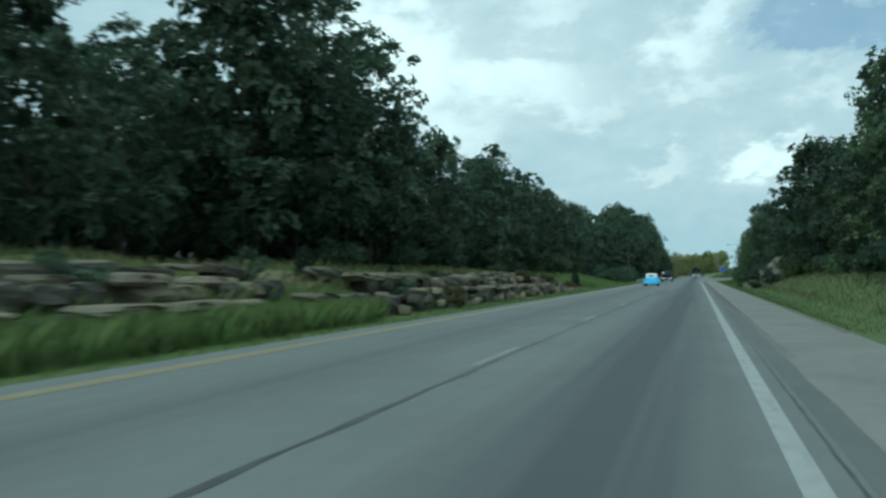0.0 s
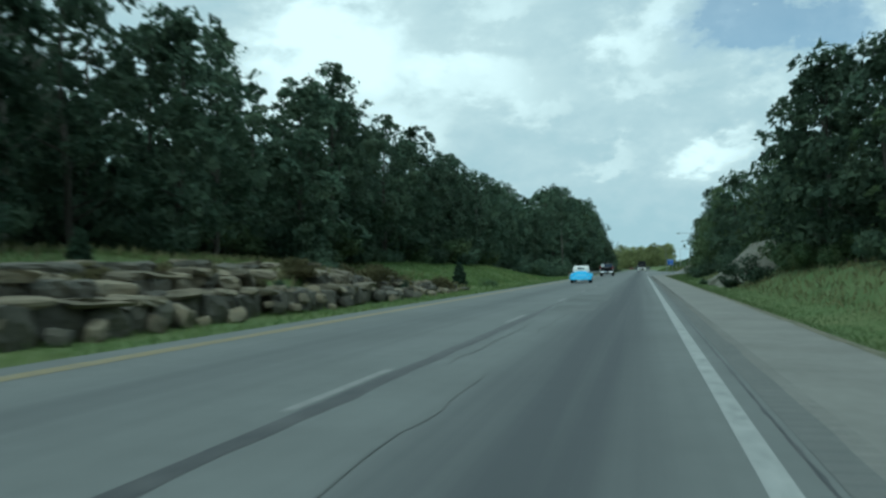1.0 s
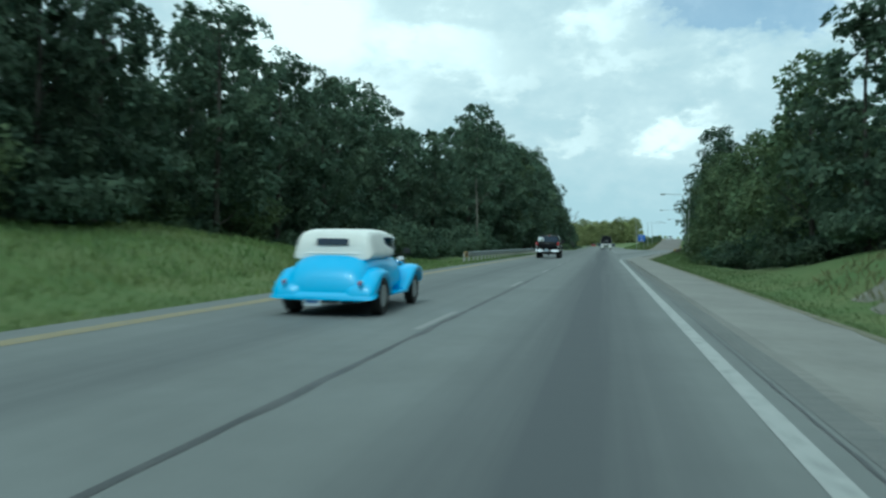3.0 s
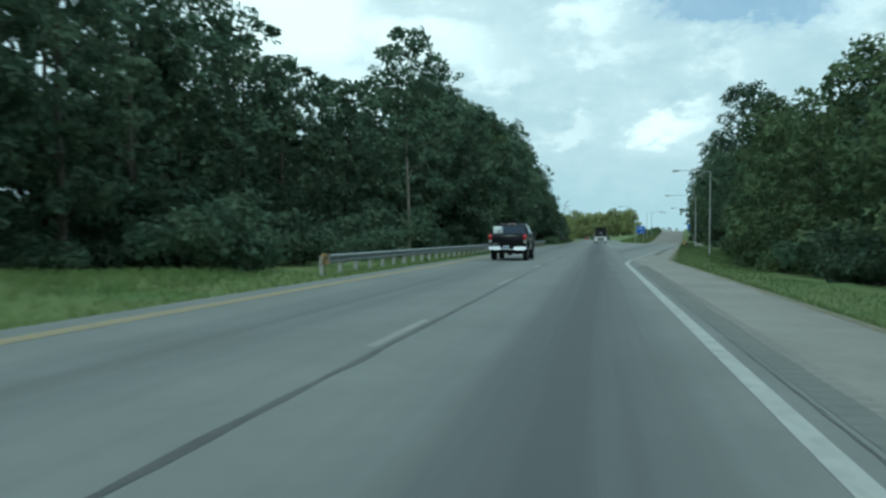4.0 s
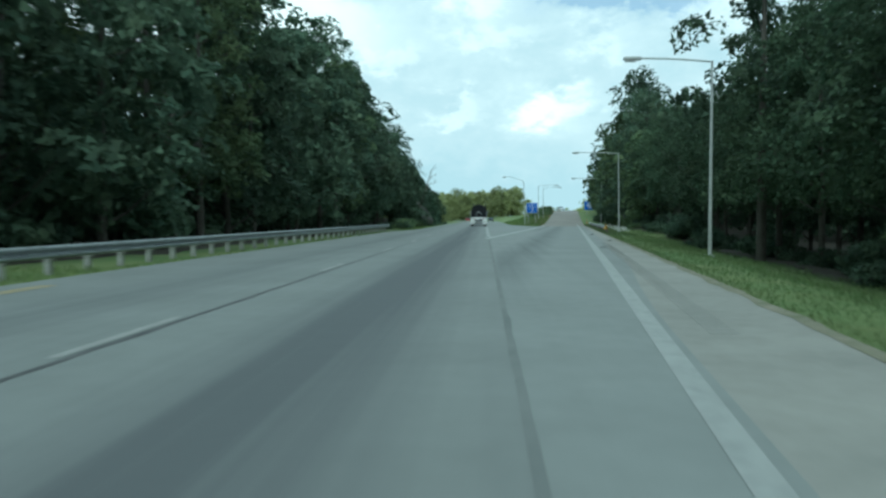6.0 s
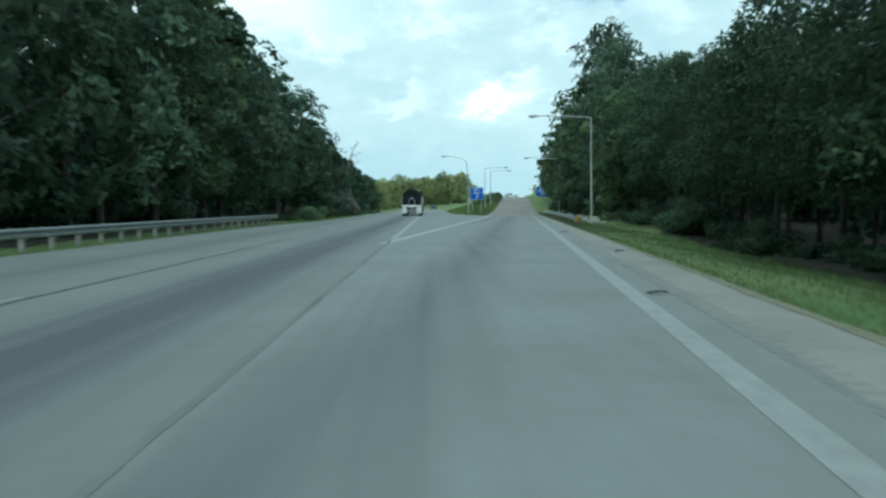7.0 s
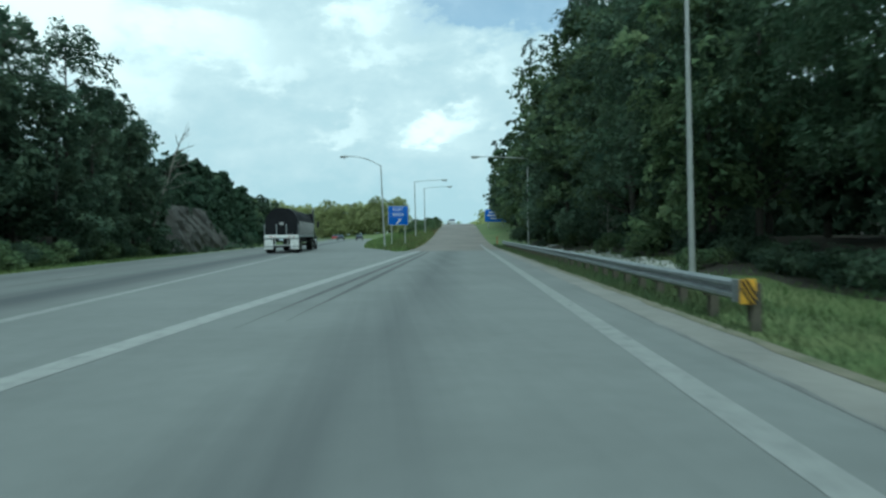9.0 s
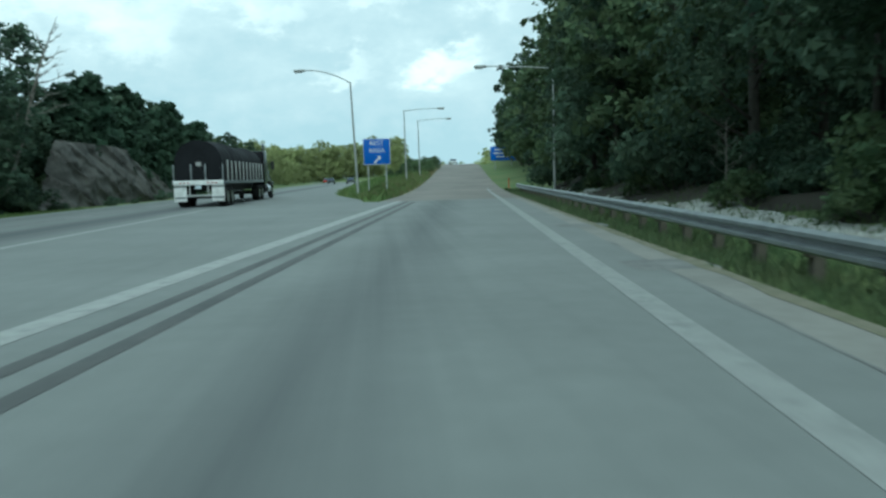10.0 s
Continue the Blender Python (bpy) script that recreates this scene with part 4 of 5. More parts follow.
def guard_rail(xf, y0, y1, zf, face, label, marker_at, timber=POSTGREY, sheeting=None):
    """face: +1 the corrugated side looks to +x. Posts every 1.9 m."""
    rail = thing("guard_rail", label, "guard rail", "guard rails")
    y = y0
    post_me = None
    beam_me = None
    n = int((y1 - y0) / 3.81)
    for j in range(n):
        a = Vector((xf(y), y, zf(xf(y), y) + 0.56))
        b = Vector((xf(y + 3.81), y + 3.81, zf(xf(y + 3.81), y + 3.81) + 0.56))
        d = b - a
        rot = pose(0, 0, 0, math.degrees(math.atan2(d.z, math.hypot(d.x, d.y))), 0, math.degrees(math.atan2(-d.x, d.y)))
        if beam_me is None:
            o = part("beam", beam_mesh(3.86), GALV, rail, "", 30)
            beam_me = o.data
        else:
            o = new("beam", beam_me)
            o.parent = rail
        o.matrix_basis = Matrix.Translation(a) @ rot @ (pose(0, 3.84, 0, 0, 0, 180) if face > 0 else Matrix())
        for q in (0.05, 1.95):
            px, py = xf(y + q), y + q
            if post_me is None:
                bm = bmesh.new()
                box(bm, (0, 0, -0.1), (0.15, 0.15, 1.5), 0.01)
                box(bm, (0.10 * face, 0, 0.5), (0.1, 0.13, 0.34), 0.008)
                p = part("post", bm, timber, rail, "", 30)
                post_me = p.data
            else:
                p = new("post", post_me)
                p.parent = rail
            p.location = (px - 0.17 * face, py, zf(px, py) + 0.02)
        y += 3.81
    mx, my = xf(marker_at), marker_at
    z = zf(mx, my)
    panel = boxed("end_marker", (mx, my - 0.12, z + 0.56), (0.24, 0.03, 0.36), sheeting or AMBER, rail, 0.004, "amber and black striped end marker")
    for c in (-0.62, 0.0, 0.62):
        k1, k2 = c - 0.19, c + 0.19
        ends = []
        for k in (k1, k2):
            ends.append(((k - 0.97, 0.97), (0.97, k - 0.97)) if k >= 0 else ((-0.97, k + 0.97), (k + 0.97, -0.97)))
        poly = [ends[0][0]] + ([(-0.97, 0.97)] if k1 < 0 < k2 else []) + [ends[1][0], ends[1][1]] + ([(0.97, -0.97)] if k1 < 0 < k2 else []) + [ends[0][1]]
        bm = bmesh.new()
        f0 = bm.faces.new([bm.verts.new((mx - face * u * 0.12, my - 0.134, z + 0.56 + v * 0.18)) for u, v in poly])
        r = bmesh.ops.extrude_face_region(bm, geom=[f0])
        bmesh.ops.translate(bm, vec=(0, -0.005, 0), verts=[v for v in r["geom"] if isinstance(v, bmesh.types.BMVert)])
        bmesh.ops.recalc_face_normals(bm, faces=bm.faces)
        part("stripe", bm, BLACK, panel)
    nose = bmesh.new()
    tube(nose, [(mx, my + 0.12, z + 0.40), (mx, my + 0.12, z + 0.72)], [0.12, 0.12], 12)
    part("end_nose", nose, GALV, rail, "", 40)
    return rail


guard_rail(lambda y: -10.0, 137.8, 250.4, ground_z, 1, "galvanised steel guard rail along the median verge", 137.8, POSTGREY, FADEDAMBER)
guard_rail(lambda y: edge_right(y) + 0.6 + 0.35 * smooth(240, 258, y), 239.8, 312, ground_z, -1, "galvanised steel guard rail along the exit ramp", 239.8, BROWNPOST)


# ---------------------------------------------------------------- lamps and signs
def street_lamp(x, y, z, side, tall=8.0, reach=3.3, lean=0.0, flat_arm=False):
    lamp = thing("street_lamp", "grey steel street lamp with a long arched arm", "street lamp", "street lamps", at=pose(x, y, z, 0, lean, 0))
    bm = bmesh.new()
    tube(bm, [(0, 0, -0.3), (0, 0, tall * 0.5), (0, 0, tall)], [0.085, 0.07, 0.05], 10)
    part("pole", bm, GALVMATT, lamp, "", 50)
    boxed("base_plate", (0, 0, 0.06), (0.4, 0.4, 0.16), GALVMATT, lamp, 0.02)
    bm = bmesh.new()
    up_rise = 0.18 if flat_arm else 0.95
    tube(bm, [(side * reach * k / 8, 0, tall - 0.05 + up_rise * (1 - (1 - k / 8) ** 2.0)) for k in range(9)], [0.04] * 9, 6)
    part("arm", bm, GALVMATT, lamp, "", 50)
    bm = bmesh.new()
    box(bm, (side * (reach + 0.3), 0, tall + up_rise - 0.06), (0.75, 0.3, 0.16), 0.06)
    head = part("lamp_head", bm, GALVMATT, lamp, "", 50)
    boxed("diffuser", (side * (reach + 0.38), 0, tall + up_rise - 0.16), (0.45, 0.24, 0.07), CLEARLENS, head, 0.03)
    return lamp


street_lamp(9.9, 198.6, ground_z(9.9, 198.6), -1, 8.5, 3.1, 0.0, True)
street_lamp(14.2, 248.3, ground_z(14.2, 248.3), -1, 8.25, 4.1, -0.8, True)
street_lamp(19.3, 297.0, ground_z(19.3, 297.0) - 0.5, -1, 8.25, 4.2, 0.0, True)
street_lamp(7.05, 301.0, ground_z(7.05, 301.0), -1, 7.5, 2.9, -2.0)
street_lamp(11.2, 329.0, ground_z(11.2, 329.0), 1, 7.0, 3.4, -0.6, True)
street_lamp(13.4, 346.0, ground_z(13.4, 346.0), 1, 6.75, 3.4, -0.6, True)


def words(text, size, at, parent):
    c = bpy.data.curves.new("lettering", "FONT")
    c.body, c.size, c.extrude, c.align_x, c.align_y = text, size, 0.002, "CENTER", "CENTER"
    tmp = new("lettering", c)
    me = bpy.data.meshes.new_from_object(tmp.evaluated_get(bpy.context.evaluated_depsgraph_get()))
    bpy.data.objects.remove(tmp)
    o = part_mesh("lettering", me, SIGNWHITE, parent)
    o.matrix_basis = at
    return o


def rest_sign(x, y):
    z = ground_z(x, y)
    sign = thing("road_sign", "blue REST AREA road sign with white arrow", "road sign", at=pose(x, y, 0))
    face = boxed("panel", (0, 0, 3.05), (1.86, 0.03, 1.78), SIGNBLUE, sign, 0.004)
    bm = bmesh.new()
    for s in (-1, 1):
        box(bm, (0, -0.018, 3.05 + s * 0.87), (1.82, 0.006, 0.03))
        box(bm, (s * 0.91, -0.018, 3.05), (0.03, 0.006, 1.76))
    part("border", bm, SIGNWHITE, face)
    words("REST", 0.46, pose(0, -0.02, 3.62, 90), face)
    words("AREA", 0.46, pose(0, -0.02, 3.12, 90), face)
    bm = bmesh.new()
    for p in ([(-0.22, 2.32), (-0.13, 2.25), (0.18, 2.57), (0.10, 2.65)], [(-0.02, 2.72), (0.23, 2.47), (0.26, 2.76)]):
        f0 = bm.faces.new([bm.verts.new((a, -0.017, b)) for a, b in p])
        r = bmesh.ops.extrude_face_region(bm, geom=[f0])
        bmesh.ops.translate(bm, vec=(0, -0.006, 0), verts=[v for v in r["geom"] if isinstance(v, bmesh.types.BMVert)])
    bmesh.ops.recalc_face_normals(bm, faces=bm.faces)
    part("arrow", bm, SIGNWHITE, face)
    for s in (-1, 1):
        boxed("post", (s * 0.62, 0.06, (2.6 + z) / 2), (0.09, 0.07, 3.2 - z), GALVMATT, sign, 0.008)
    return sign


rest_sign(8.35, 303.6)


def blue_sign(x, y):
    z = ground_z(x, y)
    sign = thing("road_sign", "large blue information sign behind roadside trees", "road sign", at=pose(x, y, z))
    face = boxed("panel", (0, 0, 2.3), (4.0, 0.04, 2.2), SIGNBLUE, sign, 0.005)
    for k, w in enumerate((2.6, 3.1, 2.2)):
        boxed("bar", (0, -0.025, 2.9 - 0.55 * k), (w, 0.006, 0.22), SIGNWHITE, face, 0, "white unreadable line")
    for s in (-1, 1):
        boxed("post", (s * 1.3, 0.08, 1.4), (0.12, 0.1, 3.2), GALVMATT, sign, 0.008)


blue_sign(28.0, 374.0)


def tyre_scrap(x, y, turn, ln):
    scrap = thing("tyre_scrap", "torn strip of black tyre tread on the shoulder", "tyre scrap", "tyre scraps", at=pose(x, y, 0.004, 0, 0, turn))
    bm = bmesh.new()
    last = None
    for k in range(9):
        u = k / 8
        z = 0.012 + 0.02 * math.sin(u * 2.6)
        w = 0.035 + 0.014 * math.sin(k * 2.1)
        row = [bm.verts.new((ln * (u - 0.5), s * w, z + h)) for s, h in ((-1, 0), (1, 0), (1, 0.02), (-1, 0.02))]
        if last:
            for i in range(4):
                bm.faces.new((last[i], last[(i + 1) % 4], row[(i + 1) % 4], row[i]))
        else:
            bm.faces.new(row)
        last = row
    bm.faces.new(last[::-1])
    part("tread", bm, RUBBER, scrap)


tyre_scrap(8.25, 224.8, 3, 0.36)
tyre_scrap(7.11, 208.4, 40, 0.34)
tyre_scrap(5.21, 197.8, 6, 0.3)
bm = bmesh.new()
tube(bm, [(0, 0, -0.2), (0, 0, 1.0)], [0.045, 0.04], 8)
mk = thing("marker_post", "orange-red flexible marker post at the rail's end", "marker post", at=pose(edge_right(313) + 0.6, 313, ground_z(edge_right(313) + 0.6, 313)))
part("post", bm, mat("orange_plastic", (0.5, 0.1, 0.03), 0.6), mk)


# ---------------------------------------------------------------- woods
def leaf_cards(rng, centres, radii, count, size, squash=0.62, droop=0.3):
    """Small pointed leaves scattered over the shells of many clumps; arrays for one mesh."""
    k = rng.choice(len(centres), count, p=radii ** 2 / np.sum(radii ** 2))
    d = rng.normal(size=(count, 3))
    d[:, 2] += 0.15
    d /= np.linalg.norm(d, axis=1)[:, None]
    rad = radii[k] * rng.uniform(0.55, 1.06, count) * (1 + 0.25 * rng.normal(size=count) * (rng.random(count) < 0.2))
    p = centres[k] + d * rad[:, None] * np.array([1, 1, squash])
    nrm = d + rng.normal(size=(count, 3)) * 0.55 + np.array([0, 0, 0.3])
    nrm /= np.linalg.norm(nrm, axis=1)[:, None]
    u = np.cross(nrm, rng.normal(size=(count, 3)))
    u /= np.linalg.norm(u, axis=1)[:, None]
    v = np.cross(nrm, u)
    s = size * rng.uniform(0.6, 1.4, count)[:, None]
    verts = np.stack([p - u * s * 0.8 + v * s * 0.62 - nrm * s * droop, p - u * s * 0.8 - v * s * 0.62, p + u * s], axis=1).reshape(-1, 3)
    return verts


def spray_cards(rng, centres, radii, count, size, per=24, spread=0.52):
    """Leaves gathered in flat, drooping sprays over the upper shells of the boughs, with gaps between them."""
    n = count // per
    k = rng.choice(len(centres), n, p=radii ** 2 / np.sum(radii ** 2))
    d = rng.normal(size=(n, 3))
    d[:, 2] += 0.4
    d /= np.linalg.norm(d, axis=1)[:, None]
    mid = centres[k] + d * (radii[k] * rng.uniform(0.62, 1.12, n))[:, None] * np.array([1, 1, 0.62])
    up = d * 0.75 + np.array([0, 0, 0.65]) + rng.normal(size=(n, 3)) * 0.28
    up /= np.linalg.norm(up, axis=1)[:, None]
    rs = spread * rng.uniform(0.6, 1.35, n)
    mid, up, rs = (np.repeat(q, per, axis=0) for q in (mid, up, rs))
    m = n * per
    a = np.cross(up, rng.normal(size=(m, 3)))
    a /= np.linalg.norm(a, axis=1)[:, None]
    q = np.sqrt(rng.random(m)) * rs
    p = mid + a * q[:, None] + up * (rng.normal(size=m) * 0.16 * rs - 0.45 * q * q / rs)[:, None]
    nrm = up + rng.normal(size=(m, 3)) * 0.42
    nrm /= np.linalg.norm(nrm, axis=1)[:, None]
    u = np.cross(nrm, rng.normal(size=(m, 3)))
    u /= np.linalg.norm(u, axis=1)[:, None]
    v = np.cross(nrm, u)
    s = size * rng.uniform(0.6, 1.4, m)[:, None]
    return np.stack([p - u * s * 0.8 + v * s * 0.62 - nrm * s * 0.3, p - u * s * 0.8 - v * s * 0.62, p + u * s], axis=1).reshape(-1, 3)


def cards_mesh(name, verts, k=3):
    n = len(verts) // k
    me = bpy.data.meshes.new(name)
    me.vertices.add(len(verts))
    me.vertices.foreach_set("co", verts.astype(np.float32).ravel())
    me.loops.add(n * k)
    me.loops.foreach_set("vertex_index", np.arange(n * k, dtype=np.int32))
    me.polygons.add(n)
    me.polygons.foreach_set("loop_start", np.arange(0, n * k, k, dtype=np.int32))
    me.update()
    return me


def make_tree(seed, h, r, count, size, material, low=0.12, label="tall dark green broadleaf tree at the wood's edge", clumps=38, bark=None, stout=1.0):
    rng = np.random.default_rng(seed)
    tree = thing("tree", label, "tree")
    cs, rs = [], []
    for i in range(clumps):
        u = low + (1 - low) * (i + rng.random()) / clumps
        prof = r * (math.sin(math.pi * (0.12 + 0.80 * u)) ** 0.8)
        a = i * 2.4 + rng.uniform(-0.5, 0.5)
        q = prof * rng.uniform(0.3, 0.86)
        cs.append((q * math.cos(a), q * math.sin(a), h * (0.06 + 0.88 * u)))
        rs.append(r * rng.uniform(0.28, 0.45) * (1.08 - 0.32 * u))
    cs.append((0.0, 0.0, h * 0.9))
    rs.append(r * 0.42)
    cs, rs = np.array(cs), np.array(rs)
    bm = bmesh.new()
    bx, by = rng.uniform(-0.4, 0.4, 2)
    bx, by = float(bx), float(by)
    trunk = [(0, 0, -0.6), (bx * 0.3, by * 0.3, h * 0.25), (bx, by, h * 0.55), (bx * 0.6, by * 0.6, h * 0.9)]
    t0 = 0.0105 * h * stout
    tube(bm, trunk, [t0 * 1.3, t0, t0 * 0.65, t0 * 0.15], 8)
    for c in cs[::3]:
        z0 = max(0.6, c[2] - 0.3 * math.hypot(c[0], c[1]) - 0.8)
        f = min(1, z0 / (h * 0.55))
        st = Vector((bx * f, by * f, z0))
        e = Vector([float(q) for q in c])
        mid = (st + e) / 2 + Vector((0, 0, -0.15))
        tube(bm, [st, mid, e], [t0 * 0.4 * (1.1 - 0.6 * z0 / h), t0 * 0.28 * (1.1 - 0.6 * z0 / h), 0.015], 5)
    part("trunk", bm, bark or BARK, tree, "", 60)
    HEIGHT[tree.name] = h * 0.94
    part_mesh("crown", cards_mesh("crown", spray_cards(rng, cs, rs, count, size, spread=0.145 * r)), material, tree)
    return tree


def make_cedar(seed, h, r, count):
    rng = np.random.default_rng(seed)
    tree = thing("cedar_tree", "small dark conical cedar in the grass", "tree")
    u = np.linspace(0.04, 0.97, 22)
    a = np.arange(22) * 2.4
    cs = np.stack([np.cos(a) * r * (1 - 0.75 * u) * 0.5, np.sin(a) * r * (1 - 0.75 * u) * 0.5, u * h * 0.92], axis=1)
    rs = r * (1.12 - u) ** 0.45 * 0.56
    bm = bmesh.new()
    tube(bm, [(0, 0, -0.3), (0, 0, h * 0.8)], [0.06 * h / 3, 0.01], 7)
    part("trunk", bm, BARK, tree)
    part_mesh("crown", cards_mesh("crown", leaf_cards(rng, cs, rs, count, 0.09)), CEDAR, tree)
    return tree


def make_bush(seed, h, r, count, material, size, label="dense leafy bush at the wood's foot"):
    rng = np.random.default_rng(seed)
    bush = thing("bush", label, "bush")
    n = 9
    a = rng.uniform(0, math.tau, n)
    q = r * np.sqrt(rng.uniform(0, 1, n)) * 0.75
    cs = np.stack([np.cos(a) * q, np.sin(a) * q, h * rng.uniform(0.25, 0.75, n)], axis=1)
    rs = r * rng.uniform(0.3, 0.5, n)
    bm = bmesh.new()
    for c in cs[:5]:
        tube(bm, [(0, 0, -0.2), tuple(float(q) * 0.5 for q in c), tuple(float(q) for q in c)], [0.04, 0.025, 0.01], 5)
    part("stem", bm, BARK, bush)
    part_mesh("crown", cards_mesh("crown", leaf_cards(rng, cs, rs, count, size)), material, bush)
    return bush


def make_snag(seed, h):
    rng = random.Random(seed)
    tree = thing("bare_tree", "thin half-bare tree with pale grey limbs", "tree")
    bm = bmesh.new()
    tube(bm, [(0, 0, -0.4), (0.1, 0, h * 0.4), (-0.1, 0.1, h * 0.75), (0.1, 0, h)], [0.12, 0.09, 0.05, 0.01], 7)
    for k in range(16):
        z = h * (0.3 + 0.65 * k / 16)
        a, ln = rng.uniform(0, math.tau), (1 - k / 20) * h * 0.22
        e = Vector((math.cos(a) * ln, math.sin(a) * ln, z + ln * 0.7))
        tube(bm, [(0, 0, z), e * 0.5 + Vector((0, 0, z * 0.5 - 0.1)), e], [0.04, 0.025, 0.006], 5)
        for q in range(3):
            b = e + Vector((rng.uniform(-1, 1), rng.uniform(-1, 1), rng.uniform(0, 1))) * ln * 0.4
            tube(bm, [e * 0.75 + Vector((0, 0, z * 0.25)), b], [0.015, 0.004], 4)
    part("branchwork", bm, PALEBARK, tree, "", 60)
    return tree


rng = random.Random(5)
HEIGHT = {}
near = [make_tree(10 + k, h, r, 5300, 0.181, LEAFMID if k > 3 else LEAF, low) for k, (h, r, low) in enumerate(((12, 3.6, 0.1), (13.5, 4.0, 0.13), (11, 3.8, 0.09), (14.5, 3.7, 0.15), (12.5, 4.3, 0.08), (12, 3.9, 0.08), (13, 4.1, 0.1)))]
dark = near[:4]
distant = [make_tree(20 + k, h, r, 2600, 0.25, LEAF if k < 2 else LEAFMID, 0.1) for k, (h, r) in enumerate(((12, 3.7), (13, 4.0), (12.5, 4.1)))]
back = [make_tree(30 + k, h, r, 1800, 0.33, LEAF, 0.1) for k, (h, r) in enumerate(((16, 4.2), (18, 4.6), (17, 4.0)))]
high = [make_tree(40 + k, h, r, 6600, 0.168, LEAFMID if k else LEAF, 0.22, "tall tree with bare lower trunk and overhanging crown", clumps=30) for k, (h, r) in enumerate(((13.5, 4.6), (14.5, 4.4)))]
giant = [make_tree(45 + k, 20, r, 8400, 0.168, LEAFMID if k else LEAF, 0.14, "very tall broadleaf tree with a layered crown", clumps=46) for k, r in enumerate((5.0, 4.5))]
close = [make_tree(90 + k, h, r, 13500, 0.115, LEAFSHADE, 0.24, "broadleaf tree hanging over the exit ramp's verge", clumps=40) for k, (h, r) in enumerate(((13.5, 4.4), (14.5, 4.2), (13, 4.5)))]
airy = make_tree(50, 17, 4.0, 6400, 0.145, LEAF, 0.3, "tall slender tree with an open leafy crown", clumps=17)
pale = make_tree(52, 14, 3.4, 5600, 0.14, LEAF, 0.4, "slender tree with a pale trunk behind the rail", clumps=24, bark=PALEBARK, stout=0.62)
light = [make_tree(60 + k, h, 4.2, 4500, 0.2, LEAFSUNLIT, 0.05, "sunlit yellow-green tree far along the road") for k, h in enumerate((9.5, 11.5))]
bushes = [make_bush(70, 2.2, 1.8, 1500, LEAF, 0.125), make_bush(71, 3.2, 2.4, 1900, LEAF, 0.135), make_bush(72, 2.6, 2.2, 1700, LEAFMID, 0.13, "lighter green leafy bush at the wood's foot")]
scrub = make_bush(75, 2.4, 2.0, 1500, SCRUBLEAF, 0.14, "dry olive-brown scrub growing over the ledge")
cedar = make_cedar(80, 2.0, 0.66, 4000)
snag = make_snag(81, 9.0)
used = set()


def plant(ob, x, y, s=1.0, sink=0.25, zs=1.0):
    m = pose(x, y, ground_z(x, y) - sink, 0, 0, rng.uniform(0, 360))
    if ob.name in used:
        o = copy_thing(ob, m)
    else:
        o = ob
        o.matrix_basis = m
        used.add(ob.name)
    o.scale = (s, s, s * zs)
    return o


def left_front(y):
    return bend(y) - 20.5 + 5.8 * smooth(150, 195, y) + 1.5 * smooth(335, 350, y)


def left_top(y):
    """Height of the wood's crown line above the road."""
    return float(np.interp(y, (0, 19, 25, 28, 33, 50, 125, 150, 163, 170, 180, 190, 209, 274, 283, 289, 298, 335, 345, 400), (13.5, 12.4, 11.4, 11.4, 15.6, 14.3, 14.0, 13.8, 13.0, 12.8, 14.9, 16.6, 18.5, 18.2, 15.8, 12.0, 10.2, 9.4, 8.8, 8.2)))


def right_front(y):
    return edge_right(y) + 7.6 - 1.4 * smooth(70, 80, y) + 2.6 * smooth(80, 86, y) * (1 - smooth(112, 118, y)) + 2.2 * smooth(165, 185, y) - 1.2 * smooth(238, 250, y) - 1.7 * smooth(268, 284, y) + 0.9 * smooth(296, 312, y)


def right_top(y):
    return float(np.interp(y, (0, 55, 62, 75, 87, 105, 120, 160, 190, 206, 222, 242, 262, 282, 340, 365, 420), (15.0, 14.4, 12.8, 12.8, 13.4, 12.6, 12.0, 10.4, 11.4, 12.4, 10.8, 11.6, 15.0, 18.0, 18.6, 17.6, 16.0)))


def stand(kind, x, y, top, lo, hi):
    """A tree whose crown reaches most of the way up to the wood's crown line."""
    return plant(kind, x, y, max(0.35, (top * rng.uniform(lo, hi) - ground_z(x, y) + 0.25) / HEIGHT[kind.name]))


y = -2.0
while y < 420:
    if y < 400:
        pool = distant if y > 286 else (giant + dark if 192 < y < 284 else (high[:1] if 140 < y < 190 and rng.random() < 0.3 else dark))
        stand(rng.choice(pool), left_front(y) + rng.uniform(-1.2, 1.0), y + rng.uniform(-1, 1), left_top(y), 0.78, 1.0)
        stand(rng.choice(giant if 192 < y < 284 else back), left_front(y) - 5.5 + rng.uniform(-1, 1), y + 2.5, left_top(y), 0.94, 1.05)
    if y > 8:
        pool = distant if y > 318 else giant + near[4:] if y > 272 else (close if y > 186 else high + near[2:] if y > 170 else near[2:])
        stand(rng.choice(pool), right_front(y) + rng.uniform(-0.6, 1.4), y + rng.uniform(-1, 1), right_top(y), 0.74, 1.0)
        stand(rng.choice(giant if 272 < y < 318 else back), right_front(y) + 5.5 + rng.uniform(-1, 1), y + 2.5, right_top(y), 0.9, 1.04)
    y += 5.6
